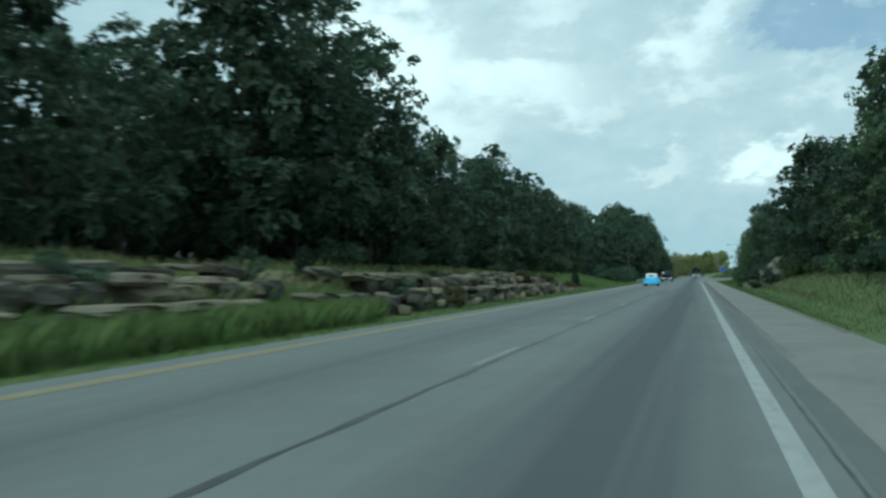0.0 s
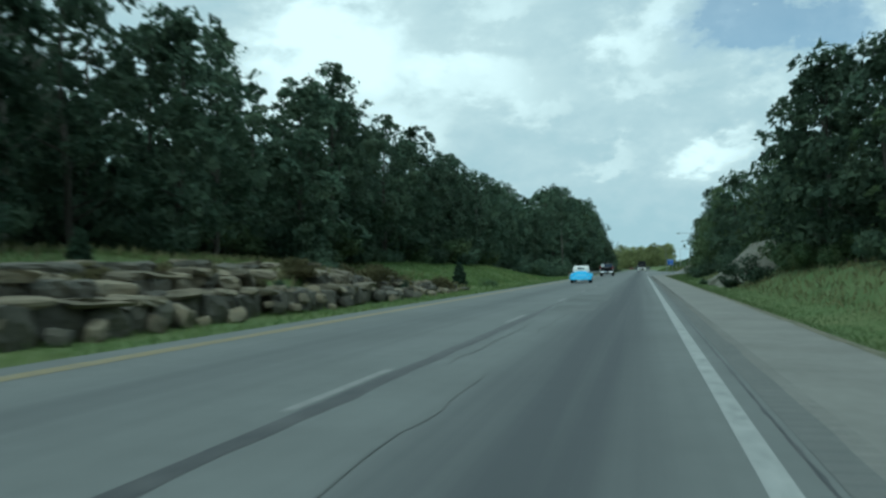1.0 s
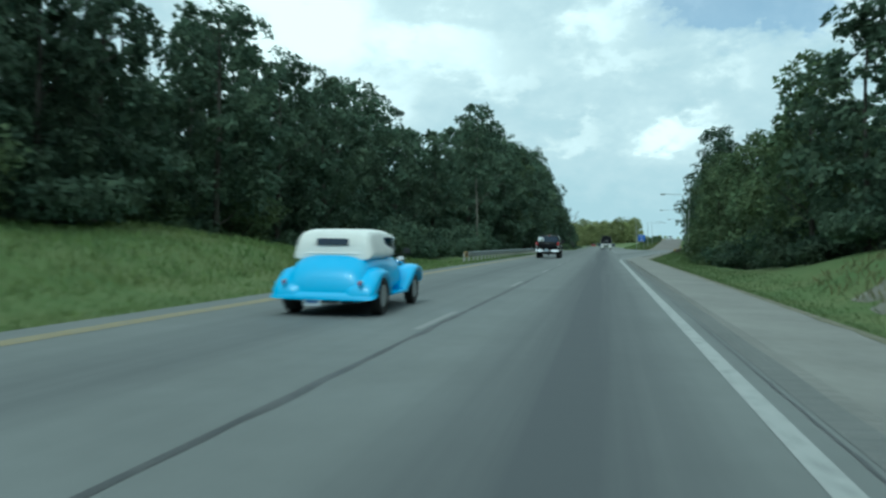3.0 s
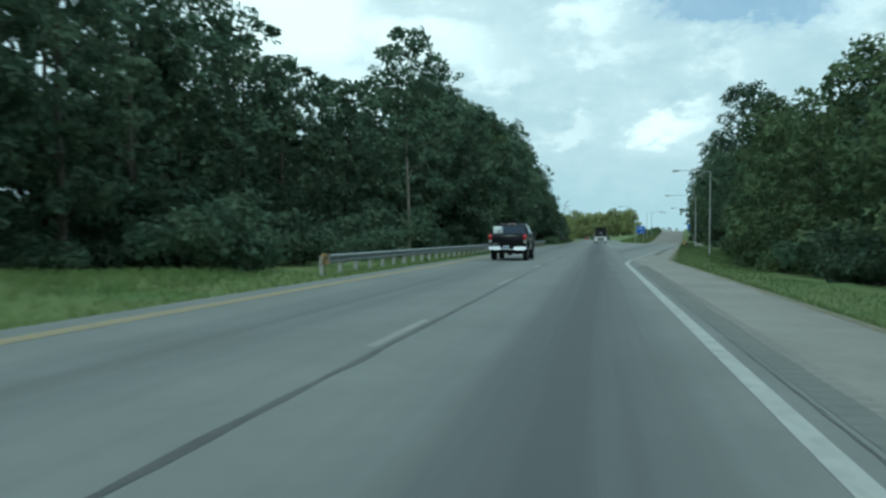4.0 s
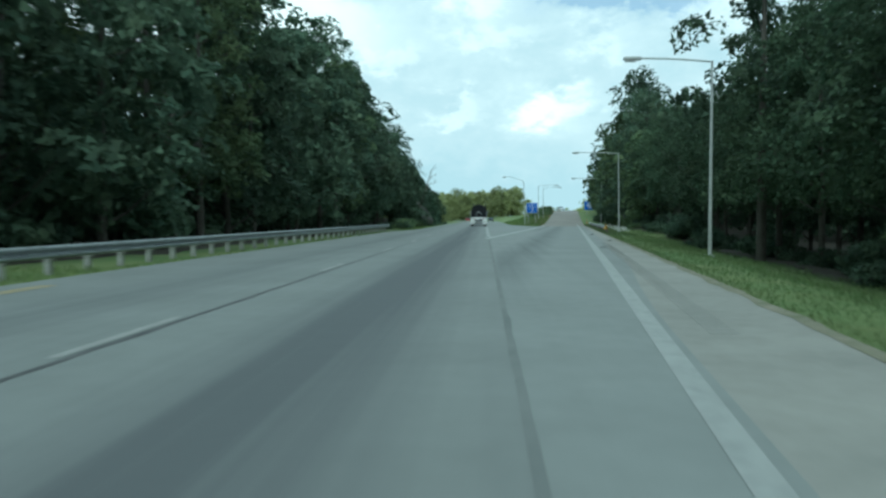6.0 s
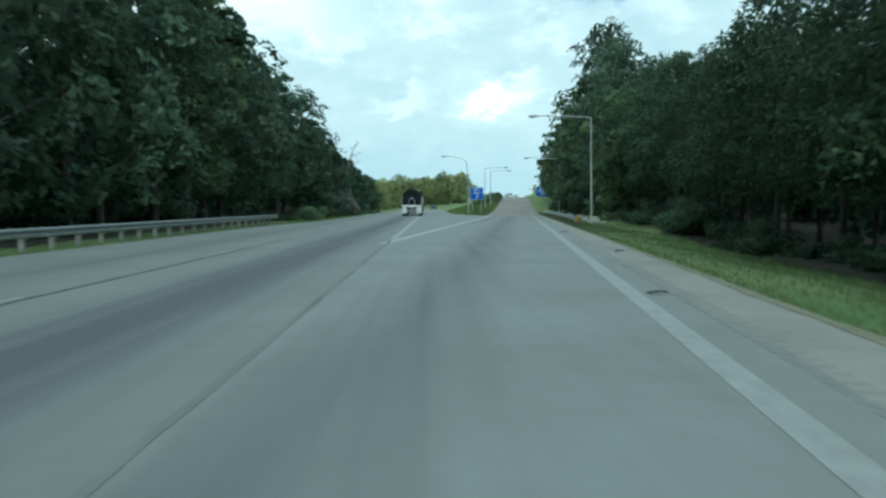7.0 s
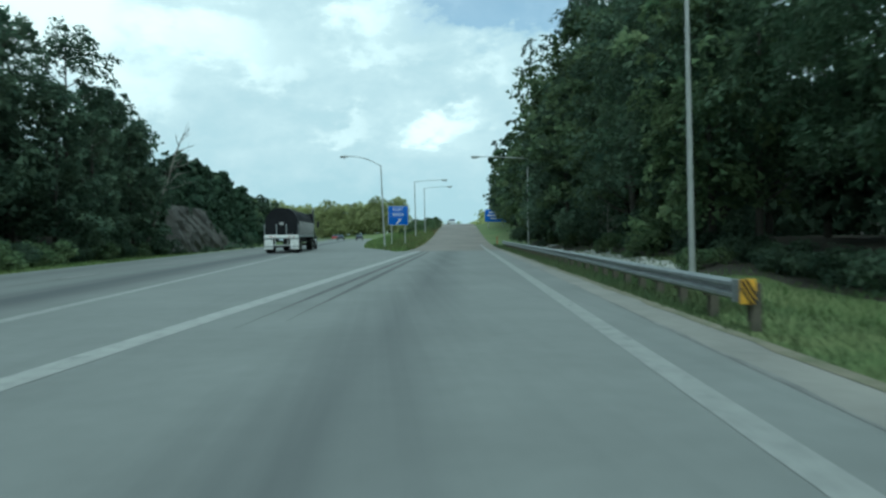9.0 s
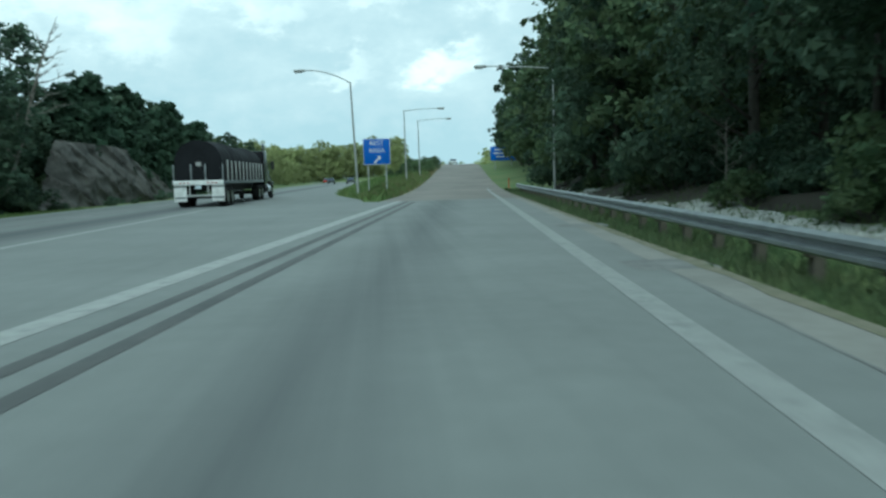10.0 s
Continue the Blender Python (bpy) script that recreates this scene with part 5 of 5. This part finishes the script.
# single trees that stand out above the line
for xx, yy, top in ((13.9, 204, 17.6), (13.6, 189, 13.8), (12.0, 61, 15.5)):
    stand(airy, xx, yy, top, 0.99, 1.01)
for xx, yy, top in ((23.4, 285, 22.8), (26.2, 299, 22.0), (28.6, 316, 20.5), (19.5, 262, 16.5)):
    stand(giant[0], xx, yy, top, 0.98, 1.02)
for xx, yy, top in ((-20.2, 33, 17.5), (-19.8, 40, 17.2), (-19.9, 46, 16.4)):
    stand(near[1], xx, yy, top, 0.99, 1.01)
for xx, yy, top in ((-14.6, 293, 12.0), (-15.4, 303, 11.6), (-11.7, 275.5, 9.6), (-11.5, 281.5, 9.2), (-11.0, 288, 8.9)):
    stand(near[0], xx, yy, top, 0.99, 1.01)
stand(near[0], 20.9, 289, 12.5, 0.98, 1.02)
stand(near[1], 21.2, 295, 12.0, 0.98, 1.02)
# lighter leaf colour stands in for sunlight on this crown
stand(near[5], 18.7, 257.5, 11.0, 0.98, 1.02)
stand(pale, -13.4, 164.0, 14.4, 0.99, 1.01)
stand(pale, -13.7, 238.0, 14.4, 0.99, 1.01)
y = 2.0
while y < 345:
    if not 72 < y < 132 and not 140 < y < 258 and (y > 72 or rng.random() < 0.3):
        plant(rng.choice(bushes[:2]), left_front(y) + 2.4 + rng.uniform(-0.8, 0.8), y, rng.uniform(0.5, 0.9), 0.3)
    if 138 < y < 262:
        plant(rng.choice(bushes[:2]), left_front(y) - 1.6 + rng.uniform(-0.8, 0.8), y, rng.uniform(0.9, 1.4), 0.3)
    if 138 < y < 186:
        plant(rng.choice(bushes[:2]), -14.4 + rng.uniform(-0.7, 0.7), y, rng.uniform(0.8, 1.3), 0.3)
        plant(rng.choice(bushes[:2]), -17.2 + rng.uniform(-0.7, 0.7), y + 1.6, rng.uniform(1.1, 1.6), 0.3)
    if y > 12 and (y < 165 or rng.random() < 0.35):
        plant(rng.choice(bushes), right_front(y) - 1.3 + rng.uniform(-0.5, 0.8), y + 1.5, rng.uniform(0.55, 1.05), 0.3)
    y += 3.8
for k in range(30):
    yy = 70 + k * 2.2 + rng.uniform(-1, 1)
    plant(rng.choice(bushes), left_front(yy) + (0.6 if k % 2 else -3.0) + rng.uniform(-0.5, 0.5), yy, rng.uniform(0.8, 1.3), 0.3)
for k in range(22):
    yy = 297 + k * 2.2 + rng.uniform(-1, 1)
    plant(rng.choice(bushes), (-8.6 if k % 3 == 0 else -12.4) + rng.uniform(-0.4, 0.4), yy - 4, rng.uniform(0.18, 0.32) if k % 3 == 0 else rng.uniform(0.5, 0.9), 0.1)
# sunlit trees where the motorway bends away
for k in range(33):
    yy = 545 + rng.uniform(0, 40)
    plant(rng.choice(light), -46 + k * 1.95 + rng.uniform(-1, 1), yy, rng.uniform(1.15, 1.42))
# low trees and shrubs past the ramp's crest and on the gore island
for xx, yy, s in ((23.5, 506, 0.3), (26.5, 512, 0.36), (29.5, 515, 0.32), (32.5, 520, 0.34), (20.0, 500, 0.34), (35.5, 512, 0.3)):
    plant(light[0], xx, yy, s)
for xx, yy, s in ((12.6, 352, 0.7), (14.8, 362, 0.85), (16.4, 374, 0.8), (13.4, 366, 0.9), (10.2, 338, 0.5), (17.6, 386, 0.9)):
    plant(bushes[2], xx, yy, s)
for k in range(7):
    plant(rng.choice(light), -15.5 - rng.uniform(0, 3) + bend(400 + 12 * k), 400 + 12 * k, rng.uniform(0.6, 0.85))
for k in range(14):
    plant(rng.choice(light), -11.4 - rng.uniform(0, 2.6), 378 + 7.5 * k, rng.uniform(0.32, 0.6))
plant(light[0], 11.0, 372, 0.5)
plant(cedar, -12.0, 79.6, 0.85, 0.05)
for k in range(42):
    yy = 184 + 2.1 * k + rng.uniform(-0.6, 0.6)
    plant(rng.choice(bushes[:2]), edge_right(yy) + 8.0 - 2.2 * smooth(236, 250, yy) + rng.uniform(-0.4, 0.9), yy, rng.uniform(0.4, 0.85), 0.3)
for k in range(14):
    yy = 262 + 2.3 * k
    plant(rng.choice(bushes), left_edge(yy) - 2.6 + rng.uniform(-0.6, 0.4), yy, rng.uniform(0.35, 0.7), 0.15)
for xx, yy, s in ((4.9, 85.0, 0.5), (5.6, 83.2, 0.7), (8.4, 92, 0.7), (8.2, 96.5, 0.6), (7.6, 101, 0.6), (6.6, 106, 0.6), (4.3, 99.5, 0.35), (8.8, 88.5, 0.8)):
    plant(rng.choice(bushes), xx, yy, s, 0.1)
for xx, yy, s in ((-13.2, 24.5, 0.62), (-12.6, 31.0, 0.42), (-14.5, 47, 0.6), (-13.2, 306, 4.2), (-13.6, 312, 5.0), (-12.9, 317, 4.0), (-13.8, 322, 5.1), (-12.8, 327, 4.3), (-13.4, 331, 4.8), (-13.9, 336, 5.0), (-12.9, 344, 4.3), (-13.9, 352, 4.4), (-12.0, 361, 2.6), (-13, 372, 2.6)):
    plant(cedar, xx, yy, s, 0.05)
for xx, yy, s in ((-11.9, 29.4, 0.55), (-12.6, 36, 0.45), (-11.8, 53, 0.5), (-13.0, 60, 0.5), (-12.4, 13, 0.6), (-13.5, 8, 0.8), (-13.0, 20, 0.5), (-11.9, 66, 0.4)):
    plant(bushes[0], xx, yy, s, 0.15)
for xx, yy, s in ((-11.2, 86.0, 0.3), (-11.9, 87.6, 0.26), (-11.6, 84.4, 0.22)):
    plant(bushes[2], xx, yy, s, 0.3)
for k in range(22):
    plant(scrub, -11.3 - rng.uniform(0, 1.5), 30 + k * 2.1 + rng.uniform(-1, 1), rng.uniform(0.2, 0.5), 0.1)
leaning = plant(snag, -11.3, 291, 1.2)
leaning.rotation_euler = (0, radians(19), 0)
plant(snag, -15.5, 203, 1.2)
plant(snag, -19.6, 50, 1.0)
plant(snag, 18.4, 270, 0.3)
for yy, s in ((268, 0.5), (279, 0.55), (262, 0.4), (290, 0.5), (254, 0.45)):
    plant(bushes[2], edge_right(yy) + 4.3, yy, s)


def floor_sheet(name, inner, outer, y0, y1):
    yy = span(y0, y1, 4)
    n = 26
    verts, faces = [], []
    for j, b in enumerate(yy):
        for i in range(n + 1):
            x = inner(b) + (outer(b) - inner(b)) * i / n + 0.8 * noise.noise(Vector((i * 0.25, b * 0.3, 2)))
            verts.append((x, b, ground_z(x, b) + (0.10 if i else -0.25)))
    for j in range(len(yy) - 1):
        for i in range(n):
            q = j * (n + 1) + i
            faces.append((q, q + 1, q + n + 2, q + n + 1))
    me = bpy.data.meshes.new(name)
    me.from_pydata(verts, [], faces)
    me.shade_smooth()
    tagged(part_mesh(name, me, SHADELITTER), "brown leaf litter on the woodland floor, shade painted in", "forest floor", kind="structure")


# inner edges drawn out over grass that only lies in shade
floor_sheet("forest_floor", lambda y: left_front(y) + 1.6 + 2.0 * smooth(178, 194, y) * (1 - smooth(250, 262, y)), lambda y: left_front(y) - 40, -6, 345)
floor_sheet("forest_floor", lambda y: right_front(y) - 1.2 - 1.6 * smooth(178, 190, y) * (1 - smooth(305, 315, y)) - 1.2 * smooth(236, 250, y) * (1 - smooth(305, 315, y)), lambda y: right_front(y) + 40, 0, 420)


def woods_behind(name, xf, spread, y0, y1, clumps, count, seed, low, tall, material, size, label, line=None):
    g = np.random.default_rng(seed)
    yv = g.uniform(y0, y1, clumps)
    cs = []
    for b in yv:
        x = xf(b) + g.uniform(-spread, spread)
        z = ground_z(x, b) + g.uniform(low, tall) * (0.75 + 0.25 * math.sin(b * 0.37) * math.sin(b * 0.11 + 1))
        cs.append((x, b, min(z, line(b) * g.uniform(0.72, 0.9)) if line else z))
    o = part_mesh(name, cards_mesh(name, leaf_cards(g, np.array(cs), g.uniform(1.4, 2.5, clumps), count, size)), material)
    return tagged(o, label, "woods", kind="stuff")


# unseen woods behind the start, added to darken what the pickup reflects
woods_behind("woods", lambda y: -26, 6.0, -90, -8, 150, 8000, 7, 0.5, 13, LEAF, 0.6, "unseen dark green woods added behind the road's start")
woods_behind("woods", lambda y: 18, 5.0, -90, 4, 150, 8000, 8, 0.5, 13, LEAF, 0.6, "unseen dark green woods added behind the road's start")
DEEP = "deep dark green foliage inside the wood"
woods_behind("woods", lambda y: left_front(y) - 12, 3.0, -10, 345, 520, 52000, 1, 0.2, 14, LEAF, 0.34, DEEP, left_top)
woods_behind("woods", lambda y: right_front(y) + 12, 3.0, 0, 420, 520, 52000, 2, 0.2, 17, LEAF, 0.34, DEEP, right_top)
CANOPY = "closed dark green canopy deeper in the wood"
woods_behind("woods", lambda y: left_front(y) - 9.0, 2.5, -10, 345, 300, 30000, 11, 7, 15.5, LEAF, 0.33, DEEP, left_top)
woods_behind("woods", lambda y: right_front(y) + 9.0, 2.5, 0, 420, 300, 30000, 12, 6, 14.5, LEAF, 0.33, DEEP, right_top)
woods_behind("woods", lambda y: left_front(y) - 29, 14.0, -20, 345, 900, 22000, 13, 6, 12, LEAF, 0.85, CANOPY, left_top)
woods_behind("woods", lambda y: right_front(y) + 29, 14.0, 0, 420, 900, 22000, 14, 6, 12, LEAF, 0.85, CANOPY, right_top)
UNDER = "dark undergrowth closing the view between trunks"
woods_behind("undergrowth", lambda y: left_front(y) - 15, 3.0, -25, 345, 620, 26000, 21, 0.3, 5, LEAF, 0.5, UNDER)
woods_behind("undergrowth", lambda y: right_front(y) + 15, 3.0, 0, 420, 620, 26000, 22, 0.3, 5, LEAF, 0.5, UNDER)
woods_behind("undergrowth", lambda y: left_front(y) - 4.5, 1.6, -12, 74, 150, 9000, 23, 0.2, 3.4, LEAF, 0.3, UNDER)
woods_behind("undergrowth", lambda y: left_front(y) - 4.5, 1.6, 136, 262, 200, 11000, 24, 0.2, 3.4, LEAF, 0.3, UNDER)
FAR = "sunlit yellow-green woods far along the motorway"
woods_behind("far_woods", lambda y: bend(y) - 24, 6.0, 345, 540, 220, 14000, 3, 0.5, 8, LEAFSUNLIT, 0.5, FAR)
woods_behind("far_woods", lambda y: -20, 38.0, 560, 610, 420, 36000, 4, 0.5, 14.5, LEAFSUNLIT, 0.42, FAR)
woods_behind("far_woods", lambda y: edge_right(y) + 18, 16.0, 450, 600, 120, 8000, 5, 0.3, 4.0, LEAFSUNLIT, 0.5, FAR)


# ---------------------------------------------------------------- grass
def blades(name, spots, tall, width, material, label, seed):
    """spots: (x, y) array; one bent triangle pair a blade."""
    g = np.random.default_rng(seed)
    n = len(spots)
    base = np.array([(x, y, ground_z(x, y)) for x, y in spots])
    a = g.uniform(0, math.tau, n)
    side = np.stack([np.cos(a), np.sin(a), np.zeros(n)], axis=1)
    h = tall * g.uniform(0.5, 1.25, n)[:, None]
    lean = np.stack([g.normal(size=n), g.normal(size=n), np.zeros(n)], axis=1) * 0.3
    w = width * g.uniform(0.7, 1.3, n)[:, None]
    mid = base + (np.array([0, 0, 0.6]) + lean * 0.35) * h
    tip = base + (np.array([0, 0, 1.0]) + lean) * h
    verts = np.stack([base - side * w, base + side * w, mid + side * w * 0.7, tip], axis=1).reshape(-1, 3)
    return tagged(part_mesh(name, cards_mesh(name, verts, 4), material), label, "grass", kind="stuff")


def scatter(n, y0, y1, xf, w0, w1, seed, power=1.0):
    g = np.random.default_rng(seed)
    yv = g.uniform(y0, y1, n)
    return [(xf(b) + w0 + (w1 - w0) * g.random() ** power, b) for b in yv]


blades("grass", [q for q in scatter(40000, 8, 296, left_edge, -0.05, -3.2, 1, 1.3) if not (184 < q[1] < 254 and q[0] < left_edge(q[1]) - 0.5)], 0.14, 0.01, BLADE, "short green grass along the median verge", 11)
verge = scatter(56000, 22, 300, edge_right, 0.0, 3.0, 2, 1.15)
blades("grass", [q for q in verge if q[1] < 229], 0.1, 0.0075, VERGEBLADE, "short green grass along the outer verge", 12)
blades("grass", [q for q in verge if q[1] >= 229], 0.13, 0.0075, SHADEBLADE, "grass along the ramp's verge, tree shade painted in", 22)
blades("grass", scatter(30000, 70, 137, lambda y: LEFT, -2.5, -12, 3), 0.24, 0.013, BLADE, "longer green grass on the mound", 13)
blades("grass", scatter(7000, 5, 80, lambda y: LEFT, -3.4, -12, 4), 0.34, 0.014, DRYBLADE, "dry straw-coloured grass above the rock ledge", 14)
blades("grass", scatter(14000, 5, 80, lambda y: LEFT, -3.2, -9, 41), 0.2, 0.01, BLADE, "short olive grass on the bank above the ledge", 42)
blades("grass", scatter(24000, 150, 300, edge_right, 2.4, 7, 5), 0.18, 0.009, VERGEBLADE, "tall rank grass at the wood's foot", 15)
blades("grass", [(x, b) for x, b in scatter(13000, NOSE + 1, 360, island_left, 0, 10, 6) if in_island(x, b)], 0.4, 0.03, BLADE, "rank grass on the gore island", 16)
blades("grass", [(x, b) for x, b in scatter(5000, NOSE + 6, 372, gore_line, -3.6, -1.0, 9) if in_island(x, b)], 0.34, 0.02, DRYBLADE, "dry brown grass beside the ramp", 19)
blades("grass", scatter(5500, 18, 79, lambda y: LEFT, -2.2, -4.2, 21), 0.34, 0.016, DRYBLADE, "dry grass tufts growing among the ledge rocks", 20)
blades("grass", scatter(4500, 22, 115, edge_right, 2.2, 6, 7), 0.3, 0.013, DRYBLADE, "dry grass on the outer bank", 17)


blades("grass", scatter(15000, 242, 312, edge_right, 0.15, 2.0, 31), 0.22, 0.006, SHADEBLADE, "rank grass growing under the ramp's guard rail, shade painted in", 32)
blades("grass", scatter(11000, 5, 24, lambda y: LEFT, -1.0, -3.0, 8, 0.7), 0.72, 0.016, BLADE, "long green grass in front of the ledge", 18)


# ---------------------------------------------------------------- rocks
def rock_mesh(seed, sx, sy, sz, material=ROCK):
    """A broken block: squared by its bedding, chipped at the corners, uneven on its faces."""
    bm = bmesh.new()
    bmesh.ops.create_cube(bm, size=1)
    bmesh.ops.subdivide_edges(bm, edges=list(bm.edges), cuts=2, use_grid_fill=True)
    r = random.Random(seed)
    tilt = r.uniform(-0.12, 0.12)
    for v in bm.verts:
        edge = (abs(v.co.x) > 0.4) + (abs(v.co.y) > 0.4) + (abs(v.co.z) > 0.4)
        k = 1 - (0, 0, 0.07, 0.2)[edge] * r.uniform(0.6, 1.4)
        lump = 0.1 * noise.noise(v.co * 2.1 + Vector((seed * 3.7, 0, 0)))
        v.co = Vector((v.co.x * sx * k + (lump + r.uniform(-0.04, 0.04)) * sx, (v.co.y * k + tilt * v.co.z) * sy + r.uniform(-0.04, 0.04) * sy, v.co.z * sz * (1 - 0.4 * (1 - k)) + (lump + r.uniform(-0.05, 0.05)) * sz))
    me = bpy.data.meshes.new("rock")
    bm.to_mesh(me)
    bm.free()
    me.materials.append(material)
    return me


ledge = thing("rock_ledge", "broken limestone ledge of stacked blocks in the bank", "rock ledge", kind="structure")
kinds = [rock_mesh(k, 1, 1, 1) for k in range(9)]
rr = random.Random(9)
caps = [rock_mesh(20 + k, 1, 1, 1, CAPROCK) for k in range(6)]


def course(z0, thick, x, depth, lens, pool, keep, y0=5.0, y1=66.0, wob=0.15):
    """One bed of the ledge: blocks end to end along the bank, some fallen away."""
    y = y0
    while y < y1:
        s = 1 - 0.12 * smooth(34, 46, y) - 0.48 * smooth(57, 66, y)
        ln = rr.uniform(*lens) * (1 - 0.6 * smooth(40, 52, y))
        if rr.random() < keep and not 27.9 < y < 29.3 and not (z0 > 0.1 and noise.noise(Vector((z0, y * 0.16, 8))) > 0.3) and not (z0 > 0.75 and y > 61):
            o = new("rock", rr.choice(pool))
            o.parent = ledge
            o.location = (x + rr.uniform(-wob, wob), y + ln / 2, (z0 + thick * 0.5) * s + 0.12 * noise.noise(Vector((0, y * 0.22, 3))) + rr.uniform(-0.03, 0.03))
            loose = 1 + 2.2 * smooth(42, 54, y)
            o.rotation_euler = (rr.uniform(-0.05, 0.05) * loose, rr.uniform(-0.05, 0.09) * loose, rr.uniform(-0.14, 0.14) * loose)
            o.scale = (depth * rr.uniform(0.8, 1.2), ln * rr.uniform(0.9, 1.08), thick * s * rr.uniform(0.85, 1.2))
        y += ln


course(-0.12, 0.82, -11.5, 1.0, (0.7, 1.5), kinds, 0.92)
course(0.62, 0.24, -11.62, 1.25, (0.9, 2.6), caps, 0.88)
course(0.80, 0.46, -12.0, 0.9, (0.7, 1.9), kinds + caps, 0.9)
course(1.2, 0.24, -12.1, 1.1, (0.8, 2.4), caps, 0.74)
course(1.36, 0.3, -12.75, 0.8, (0.8, 2.2), kinds, 0.55)
course(1.55, 0.16, -13.0, 0.9, (0.9, 2.4), caps, 0.4)
for k in range(80):
    o = new("rock", rr.choice(kinds if k % 2 else caps))
    o.parent = ledge
    s = rr.uniform(0.14, 0.38)
    back, b = rr.random(), rr.uniform(24, 68)
    o.location = (-10.7 - 0.75 * back, b, s * 0.15 + 0.6 * back * (1 - 0.5 * smooth(57, 66, b)))
    o.rotation_euler = (rr.uniform(-0.4, 0.4), rr.uniform(-0.4, 0.4), rr.uniform(0, 3))
    o.scale = (s, s * 1.5, s)
# towards its end the ledge breaks up into a low heap of flat pieces
for layer in range(4):
    b = 63.5
    while b < 76.9 - 0.9 * layer:
        ln = rr.uniform(0.3, 0.68)
        for x in (-11.3 - 0.34 * layer, -11.95 - 0.3 * layer):
            if rr.random() < 0.74:
                o = new("rock", rr.choice(kinds + caps + caps))
                o.parent = ledge
                px, py = x + rr.uniform(-0.22, 0.22), b + ln / 2 + rr.uniform(-0.1, 0.1)
                o.location = (px, py, max(0.0, ground_z(px, py)) * 0.7 + 0.04 + 0.15 * layer + rr.uniform(-0.03, 0.05))
                o.rotation_euler = (rr.uniform(-0.12, 0.12), rr.uniform(-0.15, 0.2), rr.uniform(-0.6, 0.6))
                o.scale = (rr.uniform(0.35, 0.7), ln * 1.05, rr.uniform(0.12, 0.27))
        b += ln
bm = bmesh.new()
rows = []
for b in span(4, 74, 1.0):
    w = 2.0 + 0.9 * noise.noise(Vector((0, b * 0.3, 9)))
    x0 = -12.2 + 0.4 * noise.noise(Vector((4, b * 0.4, 9)))
    rows.append([bm.verts.new((x0 - w * i / 4, b, ground_z(x0 - w * i / 4, b) + 0.05)) for i in range(5)])
for a, b in zip(rows, rows[1:]):
    for i in range(4):
        bm.faces.new((a[i], a[i + 1], b[i + 1], b[i]))
tagged(part("bank_soil", bm, SOIL, None, "", 60), "bare tan soil shelf above the rock ledge", "soil", kind="structure")


def rock_face(name, y0, y1, xf, zf, material, label, seed, bed, dip=0.06):
    """A sloping outcrop with long dipping beds and cracks: real relief set into the bank."""
    bm = bmesh.new()
    ny, nz = int((y1 - y0) / 0.2), 40
    rows = []
    for j in range(ny + 1):
        y = y0 + (y1 - y0) * j / ny
        h = zf(y)
        row = []
        for i in range(nz + 1):
            u = i / nz
            z = -0.4 + (h + 0.4) * u
            q = (z + dip * y + 0.35 * noise.noise(Vector((y * 0.16, z * 0.3, seed)))) / bed
            k = math.floor(q)
            f = q - k
            ledge_out = -0.14 * bed * (1 - smooth(0.0, 0.16, f)) + 0.12 * bed * smooth(0.75, 1.0, f)
            joint = abs(noise.noise(Vector((y * 0.32 + k * 5.3, k * 2.1, seed))))
            off = ledge_out * -1 + 0.5 * noise.noise(Vector((y * 0.18, z * 0.5, seed))) + 0.22 * noise.noise(Vector((y * 0.9, z * 1.3, seed))) + 0.1 * noise.noise(Vector((y * 2.4, z * 3.1, seed))) + 0.15 * (1 - smooth(0.0, 0.03, joint))
            row.append(bm.verts.new((xf(u, y) + off * (1 if xf(u, y) > 0 else -1), y, z)))
        rows.append(row)
    for a, b in zip(rows, rows[1:]):
        for i in range(nz):
            bm.faces.new((a[i], a[i + 1], b[i + 1], b[i]))
    o = part(name, bm, material, None, "", 35)
    return tagged(o, label, "rock face", kind="structure")


rock_face("rock_face", 84, 116, lambda u, y: 4.4 + 3.6 * u ** 1.1, lambda y: 0.1 + 3.1 * smooth(84, 89, y) * (1 - 0.95 * smooth(97, 116, y)), SLAB, "weathered sloping rock face beside the shoulder", 1.3, 1.5, 0.09)
rock_face("rock_face", 34, 64, lambda u, y: 6.2 + 1.6 * u, lambda y: 0.1 + 1.0 * smooth(34, 40, y) * (1 - 0.9 * smooth(54, 64, y)), DARKROCK, "low grey rock outcrop in the grassy bank", 2.3, 0.4)
rock_face("rock_face", 294, 332, lambda u, y: -9.4 - 1.7 * u, lambda y: 0.2 + 3.9 * smooth(295, 299, y) * (1 - 0.85 * smooth(308, 328, y)), DARKROCK, "weathered grey rock cutting beside the motorway", 3.3, 1.9, 0.5)

# pale broken stone heaped behind the ramp's rail
rr = random.Random(33)
heap = thing("stone_heap", "low heap of pale broken stone behind the rail", "stones", kind="structure")
chips = [rock_mesh(40 + k, 1, 1, 1, GRAVEL) for k in range(5)]
for k in range(280):
    yy = rr.uniform(250, 302)
    xx = edge_right(yy) + 3.0 + rr.uniform(-0.5, 0.8)
    z = rr.uniform(0.07, 0.2)
    o = new("stone", rr.choice(chips))
    o.parent = heap
    o.location = (xx, yy, ground_z(xx, yy) + z * 0.25)
    o.rotation_euler = (rr.uniform(-0.5, 0.5), rr.uniform(-0.5, 0.5), rr.uniform(0, 3))
    o.scale = (z, z * rr.uniform(1, 1.8), z * rr.uniform(0.6, 0.9))
